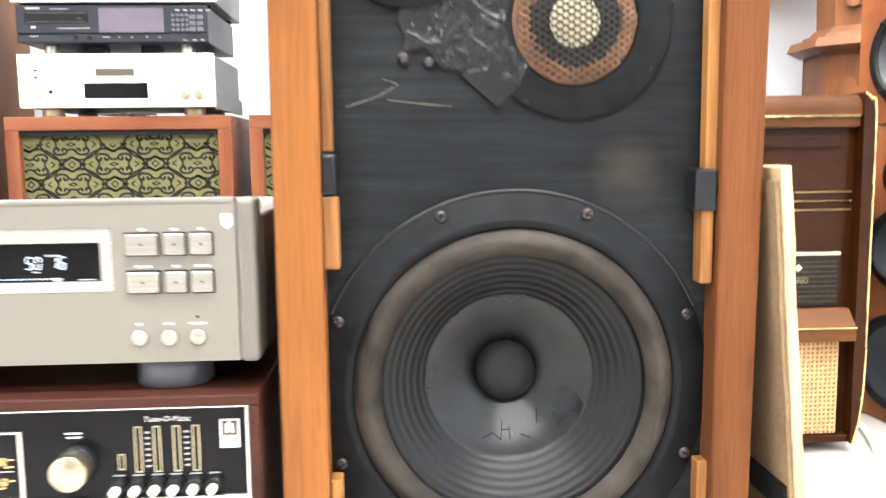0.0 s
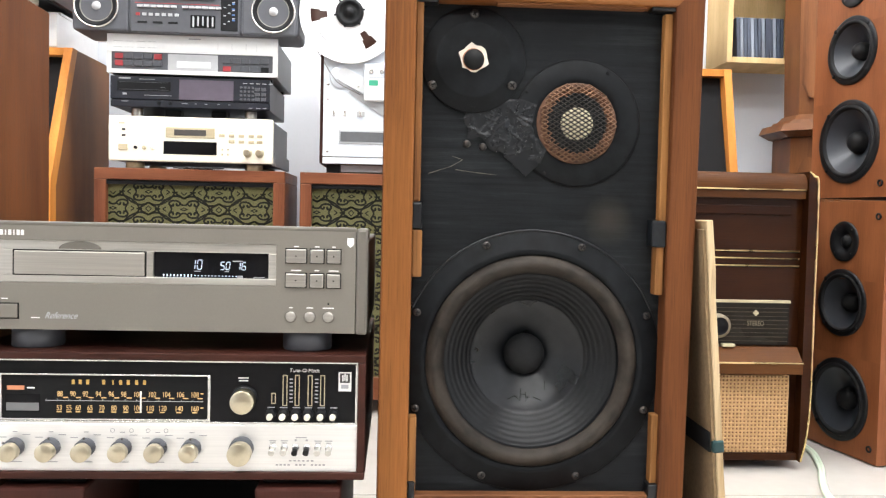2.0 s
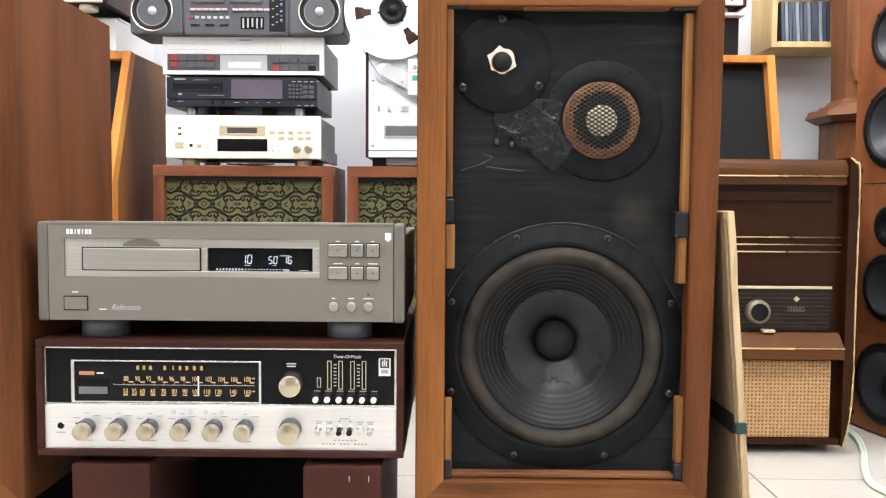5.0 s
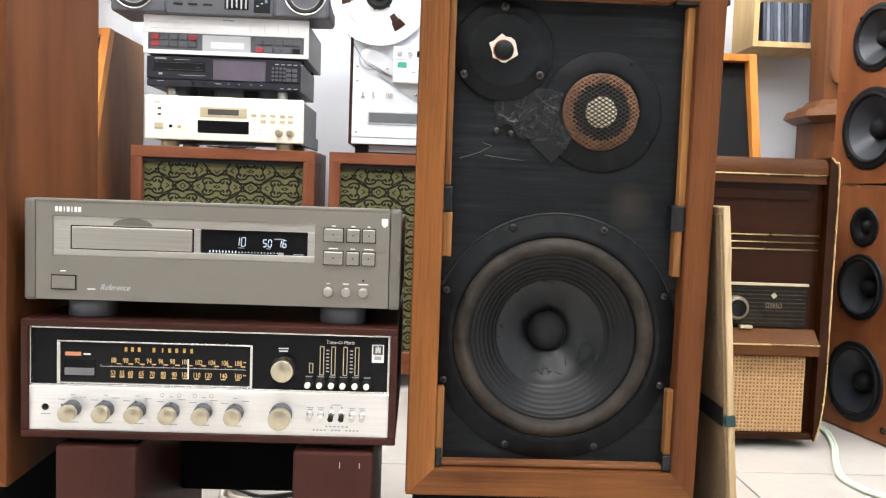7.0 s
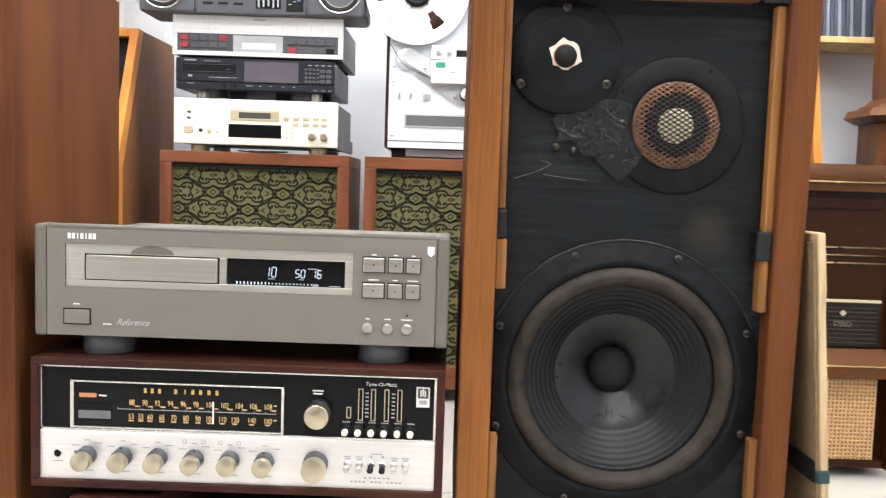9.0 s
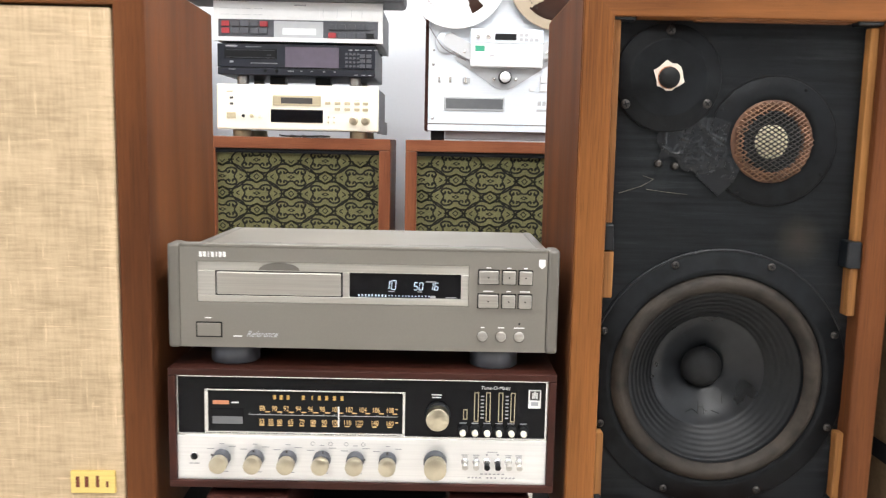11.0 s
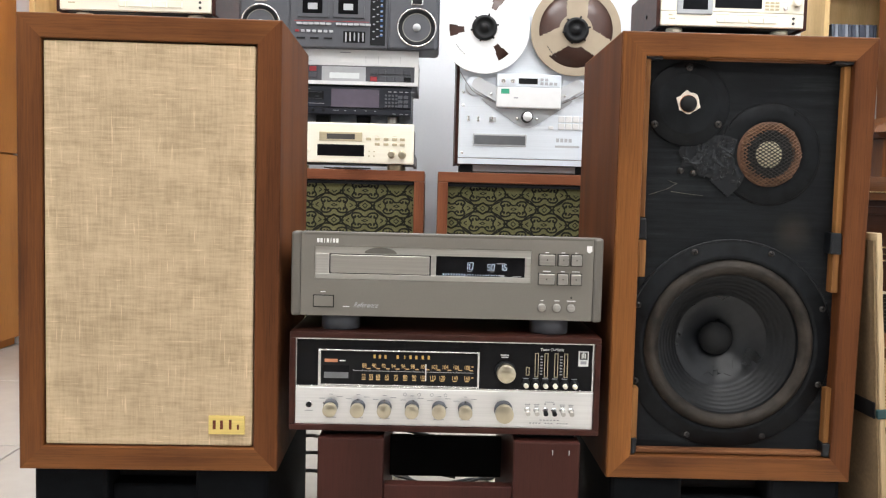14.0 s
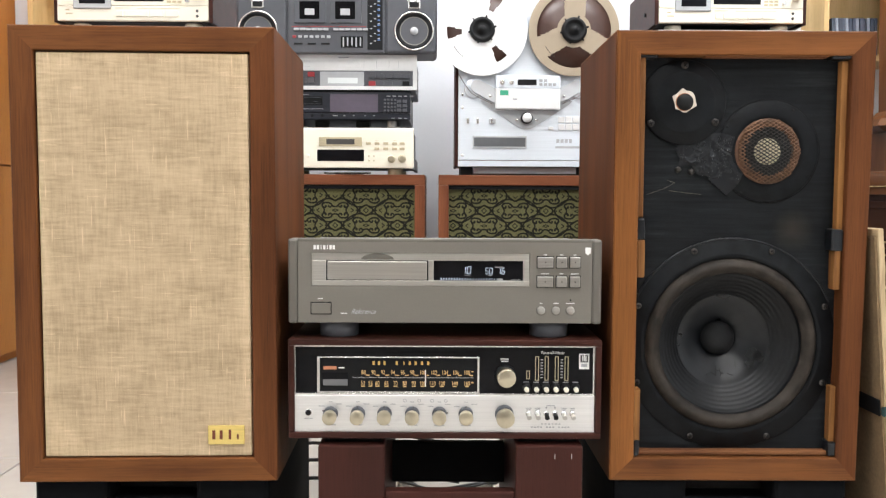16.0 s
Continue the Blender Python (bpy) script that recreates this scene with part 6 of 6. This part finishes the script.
# ---- radio console ----
def console():
    c = thing("radio_console", pose(0.494, 1.44, 0), "lacquered brown radio console with cane grille and brass trim", "radio console")
    W, Hh, D = 0.655, 0.648, 0.38
    L, R = -W / 2, W / 2
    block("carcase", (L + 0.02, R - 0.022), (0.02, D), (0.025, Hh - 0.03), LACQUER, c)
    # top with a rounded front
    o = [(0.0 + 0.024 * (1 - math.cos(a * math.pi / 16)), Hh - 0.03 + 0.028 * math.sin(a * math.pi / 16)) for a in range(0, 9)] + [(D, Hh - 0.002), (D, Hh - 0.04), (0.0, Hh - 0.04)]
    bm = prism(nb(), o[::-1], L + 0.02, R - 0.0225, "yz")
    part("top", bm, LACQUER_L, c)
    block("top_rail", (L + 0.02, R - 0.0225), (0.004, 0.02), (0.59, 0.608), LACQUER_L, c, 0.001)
    block("inner_rail", (L + 0.03, R - 0.05), (0.012, 0.021), (0.555, 0.575), LACQUER, c, 0.002)
    for a in (-1, 1):
        xo, xi = a * W / 2, a * (W / 2 - 0.022)
        pts = [(xi, 0.022), (xo - a * 0.019, 0.018), (xo - a * 0.006, 0.07), (xo, 0.16), (xo, Hh - 0.035), (xo - a * 0.010, Hh - 0.010), (xi, Hh + 0.001)]
        part("side_panel", prism(nb(), pts if a > 0 else pts[::-1], -0.006, D), LACQUER, c)
        line = [(xo - a * 0.018, -0.006, 0.020), (xo - a * 0.007, -0.006, 0.07), (xo - a * 0.001, -0.006, 0.16), (xo - a * 0.001, -0.006, 0.4), (xo - a * 0.001, -0.006, Hh - 0.035), (xo - a * 0.011, -0.006, Hh - 0.009), (xi, -0.006, Hh + 0.001)]
        part("edge_trim", sweep(nb(), line, 0.0022, 8, 6), GOLD_TRIM, c, "brass edge trim")
    for z in (0.609, 0.476, 0.460, 0.444):
        yl = 0.0185 if z < 0.5 else -0.0005
        part("brass_line", rod(nb(), (L + 0.02, yl, z), (R - 0.026, yl, z), 0.0017, 8), GOLD_TRIM, c, "thin brass line")
    sc = block("tuning_scale", (L + 0.05, R - 0.046), (0.014, 0.022), (0.272, 0.362), plain("striped_dark_glass", (0.012, 0.009, 0.006), 0.25, vary=0.2, bumps=0, spec=0.15), c, 0, "dark striped tuning scale")
    bm = nb()
    for k in range(9):
        z = 0.279 + 0.009 * k
        box(bm, (L + 0.052, R - 0.048), (0.0132, 0.0142), (z, z + 0.0012 + 0.0008 * (k % 2)))
    part("scale_stripes", bm, plain("brown_stripe", (0.045, 0.032, 0.018), 0.4, spec=0.2), sc)
    block("scale_top", (L + 0.05, R - 0.044), (0.011, 0.02), (0.363, 0.369), CHAMPAGNE_D, c, 0.001, "grey metal strip")
    lettering("script", "STEREO", 0.0155, 0.207, 0.0128, 0.313, TARNISHED, sc, wide=0.7)
    bm = prism(nb(), [(0.207, 0.334), (0.214, 0.341), (0.207, 0.348), (0.200, 0.341)], 0.0125, 0.0138)
    part("emblem", bm, CHAMPAGNE_D, sc)
    kn = part("knob", lathe(nb(), [(0.027, 0), (0.026, -0.012), (0.022, -0.016), (0.019, -0.0165)], 0.121, 0.313, 0.012, 40), TARNISHED, c)
    part("knob_face", lathe(nb(), [(0.0195, -0.0155), (0.015, -0.0135), (0, -0.013)], 0.121, 0.313, 0.012, 32), BLACK_GLOSS, kn)
    part("small_lever", box(nb(), (0.129, 0.157), (-0.004, 0.014), (0.268, 0.275), 0.002), CHAMPAGNE_D, c)
    lo = [(-0.025, 0.214), (0.02, 0.214), (0.02, 0.268), (0.004, 0.268), (-0.025, 0.238)]
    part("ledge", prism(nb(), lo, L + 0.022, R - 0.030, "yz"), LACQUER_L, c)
    part("ledge_trim", rod(nb(), (L + 0.022, -0.0255, 0.238), (R - 0.030, -0.0255, 0.238), 0.002, 8), GOLD_TRIM, c)
    block("cane_grille", (L + 0.03, R - 0.043), (0.006, 0.018), (0.036, 0.206), CANE, c, 0.002, "woven cane loudspeaker grille")
    block("lower_rail", (L + 0.02, R - 0.022), (0.002, 0.022), (0.020, 0.035), LACQUER, c, 0.002)
    for x in (L + 0.06, R - 0.08):
        for y in (0.06, D - 0.07):
            block("foot", (x - 0.015, x + 0.015), (y, y + 0.03), (0, 0.026), BLACK, c, 0.002)


console()


# ---- carved wooden cabinet: a pedestal with a tall case on it ----
def carved_cabinet():
    c = thing("carved_cabinet", pose(1.235, 2.19, 0), "carved brown wooden pedestal cabinet with arched panels", "cabinet")

    def octo(r, k=0.42):
        return [(-r, -r * k), (-r * k, -r), (r * k, -r), (r, -r * k), (r, r * k), (r * k, r), (-r * k, r), (-r, r * k)]

    def slab(name, r, z0, z1, r2=None):
        r2 = r2 or r
        bm = nb()
        a = [bm.verts.new((p[0], p[1], z0)) for p in octo(r)]
        b = [bm.verts.new((p[0], p[1], z1)) for p in octo(r2)]
        bm.faces.new(a[::-1])
        bm.faces.new(b)
        for i in range(8):
            bm.faces.new((a[i], a[(i + 1) % 8], b[(i + 1) % 8], b[i]))
        return part(name, bm, OLD_OAK, c)

    slab("pedestal", 0.141, 0.06, 0.795)
    slab("foot_moulding", 0.18, 0, 0.06)
    slab("table_top", 0.152, 0.796, 0.812, 0.178)
    slab("table_edge", 0.180, 0.8125, 0.835, 0.170)
    slab("base_moulding", 0.147, 0.836, 0.848, 0.142)
    slab("base_moulding", 0.132, 0.8485, 0.866, 0.118)
    slab("case", 0.113, 0.8665, 1.55, 0.128)
    slab("cornice", 0.16, 1.551, 1.60, 0.175)
    # raised arched panels on the front and the slanting sides
    for face in range(3):
        for z0, z1, rr in ((0.30, 0.735, 0.141), (0.91, 1.47, 0.117)):
            k = 0.42
            p = octo(rr)[face:face + 2]
            mid = Vector(((p[0][0] + p[1][0]) / 2, (p[0][1] + p[1][1]) / 2, 0))
            t = (Vector((*p[1], 0)) - Vector((*p[0], 0)))
            ln = t.length
            t.normalize()
            n = Vector((t.y, -t.x, 0))
            hw = ln * 0.33
            for grow, depth, nm in ((1.22, 0.006, "panel_moulding"), (0.86, 0.012, "raised_panel")):
                w = hw * grow
                o = [(-w, z0 + 0.05), (-w * 0.5, z0 + 0.006), (0, z0), (w * 0.5, z0 + 0.006), (w, z0 + 0.05), (w, z1 - 0.05), (w * 0.5, z1 - 0.006), (0, z1), (-w * 0.5, z1 - 0.006), (-w, z1 - 0.05)]
                bm = prism(nb(), o, -depth, 0.004)
                m = Matrix(((t.x, -n.x, 0, mid.x), (t.y, -n.y, 0, mid.y), (0, 0, 1, 0), (0, 0, 0, 1)))
                bmesh.ops.transform(bm, matrix=m, verts=bm.verts[:])
                part(nm, bm, OLD_OAK, c)


carved_cabinet()


# ---- tower speakers, one on the other ----
def tower(z, h, drivers):
    """Front faces -y before it is turned; drivers: (radius, height)."""
    s = thing("tower_speaker", pose(0.966, 1.583, z, 0, 0, -80), "reddish veneered loudspeaker with three dark cones", "loudspeaker", "stacked tower loudspeakers")
    part("cabinet", box(nb(), (-0.128, 0.128), (0.0402, 0.30), (0.004, h), 0.006, 3), TOWER_WOOD, s)
    cuts = [0.004] + sorted(((a[1] + b[1] + (b[0] - a[0]) * (1 if a[1] > b[1] else -1) * -1) / 2) for a, b in zip(drivers, drivers[1:])) + [h]
    for (r, dz), z0, z1 in zip(sorted(drivers, key=lambda q: q[1]), cuts, cuts[1:]):
        part("front_panel", holed_board(-0.128, 0.128, z0, z1, 0, dz, r * (0.9 if r > 0.06 else 0.6), 0, 0.04, 48), TOWER_WOOD, s)
    for r, dz in drivers:
        if r < 0.06:
            d = part("tweeter", lathe(nb(), [(r, 0.002), (r, -0.003), (r - 0.003, -0.004), (r * 0.62, -0.003), (r * 0.5, 0.004), (r * 0.34, 0.006)], 0, dz, 0, 40), BLACK, s, "black tweeter")
            part("dome", lathe(nb(), [(r * 0.34, 0.006), (r * 0.25, -0.001), (r * 0.1, -0.004), (0, -0.0042)], 0, dz, 0, 24), RUBBER, d)
            for k in range(4):
                a = math.pi / 4 + k * math.pi / 2
                part("bolt", lathe(nb(), [(0.0028, -0.004), (0.002, -0.0048), (0, -0.0048)], r * 0.82 * math.cos(a), dz + r * 0.82 * math.sin(a), 0, 10), SCREW, d)
            continue
        d = part("driver", lathe(nb(), [(r, 0.003), (r, -0.004), (r - 0.003, -0.0055), (r * 0.88, -0.0055)], 0, dz, 0, 56), BLACK, s, "grey cone driver in a black basket")
        part("surround", lathe(nb(), [(r * 0.88, -0.005), (r * 0.84, -0.0085), (r * 0.79, -0.0075), (r * 0.76, -0.002)], 0, dz, 0, 56), RUBBER, d)
        part("cone", lathe(nb(), [(r * 0.76, -0.002), (r * 0.55, 0.012), (r * 0.3, 0.03), (r * 0.24, 0.034)], 0, dz, 0, 56), POLY_CONE, d)
        part("dust_cap", lathe(nb(), [(r * 0.27, 0.034), (r * 0.26, 0.020), (r * 0.2, 0.010), (r * 0.1, 0.005), (0, 0.004)], 0, dz, 0, 32), RUBBER, d)
        for k in range(4):
            a = math.pi / 4 + k * math.pi / 2
            part("bolt", lathe(nb(), [(0.005, -0.005), (0.004, -0.007), (0, -0.0072)], r * 0.95 * math.cos(a), dz + r * 0.95 * math.sin(a), 0, 12), BLACK_MATT, d)
    for x in (-0.105, 0.105):
        for q in (0.035, h - 0.035):
            part("grille_peg", lathe(nb(), [(0.008, 0.001), (0.0078, -0.003), (0.005, -0.003), (0.0045, 0.002), (0, 0.002)], x, q, 0, 18), BLACK, s)
    return s


tower(0.0, 0.592, ((0.097, 0.126), (0.079, 0.354), (0.047, 0.498)))
tower(0.5965, 0.6, ((0.097, 0.134), (0.079, 0.345), (0.047, 0.492)))


# ---- the grille that was taken off, leaning on the cabinet ----
def loose_grille():
    g = thing("loose_grille", pose(0.2585, 0.605, 0, 0, 0, 0), "removed grille panel, its raw edge and linen back showing", "grille panel")
    hgt, lean = 0.54, math.atan2(0.043, 0.53)
    m = Matrix.Translation((0.0425, 0, 0.0)) @ Matrix.Rotation(-lean, 4, "Y")

    def leaned(bm):
        bmesh.ops.transform(bm, matrix=m, verts=bm.verts[:])
        return bm
    bm = nb()
    bm = box(bm, (0, 0.0085), (0, 0.28), (0.002, hgt), 0.0015)
    bmesh.ops.subdivide_edges(bm, edges=[e for e in bm.edges if e.calc_length() > 0.3], cuts=40, use_grid_fill=True)
    for v in bm.verts:
        v.co.x += 0.0012 * noise.noise(Vector((v.co.x * 40, v.co.y * 9, v.co.z * 26)))
        v.co.y += 0.001 * noise.noise(Vector((v.co.z * 60, 2, 5)))
    part("board", leaned(bm), PLY, g, "pale raw board edge")
    bm = box(nb(), (-0.0035, -0.0004), (0.002, 0.276), (0.006, hgt - 0.01), 0)
    bmesh.ops.subdivide_edges(bm, edges=bm.edges[:], cuts=24, use_grid_fill=True)
    for v in bm.verts:
        v.co.x -= 0.0016 * abs(noise.noise(Vector((v.co.y * 30, v.co.z * 24, 3))))
        v.co.y += 0.0022 * noise.noise(Vector((v.co.z * 40, 7, 5)))
    part("cloth_back", leaned(bm), BURLAP, g, "brown cloth turned over the back")
    part("fastener", leaned(box(nb(), (-0.007, -0.0040), (0.004, 0.09), (0.280, 0.303), 0.001)), BLACK_MATT, g)
    bm = box(nb(), (-0.004, 0.009), (-0.002, 0.006), (0.280, 0.294), 0.002)
    part("tape_tab", leaned(bm), TEAL_TAPE, g, "teal tape tab")


loose_grille()

# ---- cables ----
bm = nb()
way = ((0.80, 1.78), (0.88, 1.70), (0.896, 1.585), (0.856, 1.455), (0.799, 1.336), (0.766, 1.252), (0.765, 1.197), (0.79, 1.14), (0.9, 1.06), (1.3, 0.95))
for dx in (0.0, 0.0095):
    sweep(bm, [(x + dx, y + dx * 0.6, 0.005) for x, y in way], 0.0045, 8, 10)
tagged(part("floor_cable", bm, CABLE_PALE), "pale green twin cable lying on the tiles", "cable")
for k, (mat, r, lab) in enumerate(((CABLE_WHITE, 0.004, "cream cable coiled on the floor behind the stand"), (CABLE_BLACK, 0.003, "black cable coiled on the floor behind the stand"),
                                   (CABLE_WHITE, 0.0035, "cream cable coiled on the floor behind the stand"), (CABLE_BLACK, 0.0035, "black cable coiled on the floor behind the stand"))):
    bm = nb()
    pts = []
    for a in range(0, 22):
        t = a * 0.55 + k
        pts.append((-0.33 + (0.10 + 0.02 * math.sin(a * 0.7 + k)) * math.cos(t), 1.10 + 0.02 * k + 0.07 * math.sin(t), r + 0.009 * k + 0.004 * (a % 3)))
    sweep(bm, pts, r, 7, 6)
    tagged(part("power_cable", bm, mat), lab, "cable", "coiled cables")
for k, (z, mat) in enumerate(((0.205, CABLE_BLACK), (0.150, CABLE_WHITE), (0.118, CABLE_BLACK), (0.085, CABLE_BLACK), (0.050, CABLE_BLACK))):
    bm = nb()
    d = 0.012 * math.sin(2.3 * k)
    sweep(bm, [(-0.30, 0.93 + d, z + 0.02), (-0.42, 0.96, z + 0.03), (-0.52, 0.99 + d, z + 0.004), (-0.575, 1.02, z - 0.004), (-0.62, 1.05 + d, z - 0.02), (-0.66, 1.10, max(0.006, z - 0.07)), (-0.70, 1.16, 0.006)], 0.0035, 7, 8)
    tagged(part("hanging_cable", bm, mat), ("cream" if mat is CABLE_WHITE else "black") + " cable looped behind the receiver down to the floor", "cable", "hanging cables")
for k in range(2):
    bm = nb()
    pts = [(0.803 + 0.005 * math.cos(a * 0.9 + k * math.pi), 1.70 + 0.005 * math.sin(a * 0.9 + k * math.pi), 0.006 + 0.0132 * a) for a in range(50)]
    sweep(bm, pts, 0.005, 6, 3)
    tagged(part("twisted_cord", bm, RED if k else WHITE_INK), ("red" if k else "white") + " strand of a twisted upright cord", "cord", "twisted cord")
bm = nb()
for k in range(3):
    sweep(bm, [(-0.68 + 0.03 * k, 1.95, 0.650), (-0.66 + 0.03 * k, 1.91, 0.648), (-0.63 + 0.02 * k, 1.93, 0.647), (-0.60 + 0.03 * k, 1.90, 0.648), (-0.57, 1.96, 0.650)], 0.0025, 6, 6)
tagged(part("signal_cable", bm, CABLE_BLACK), "thin black cable bunched under the champagne deck", "cable")

# ---- floor tiles ----
TS, GAP = 0.6, 0.0022
tile_mesh = None
for i in range(-5, 5):
    for j in range(-8, 4):
        x0, y0 = 0.556 + i * TS, 1.276 + j * TS
        if x0 + TS < XL or x0 > XR or y0 + TS < YF or y0 > YB:
            continue
        if tile_mesh is None:
            t = part("tile", box(nb(), (GAP, TS - GAP), (GAP, TS - GAP), (-0.0038, 0.0), 0.0012), TILE, FLOOR)
            tile_mesh = t.data
        else:
            t = new("tile", tile_mesh)
            t.parent = FLOOR
        t.location = (x0, y0, 0)
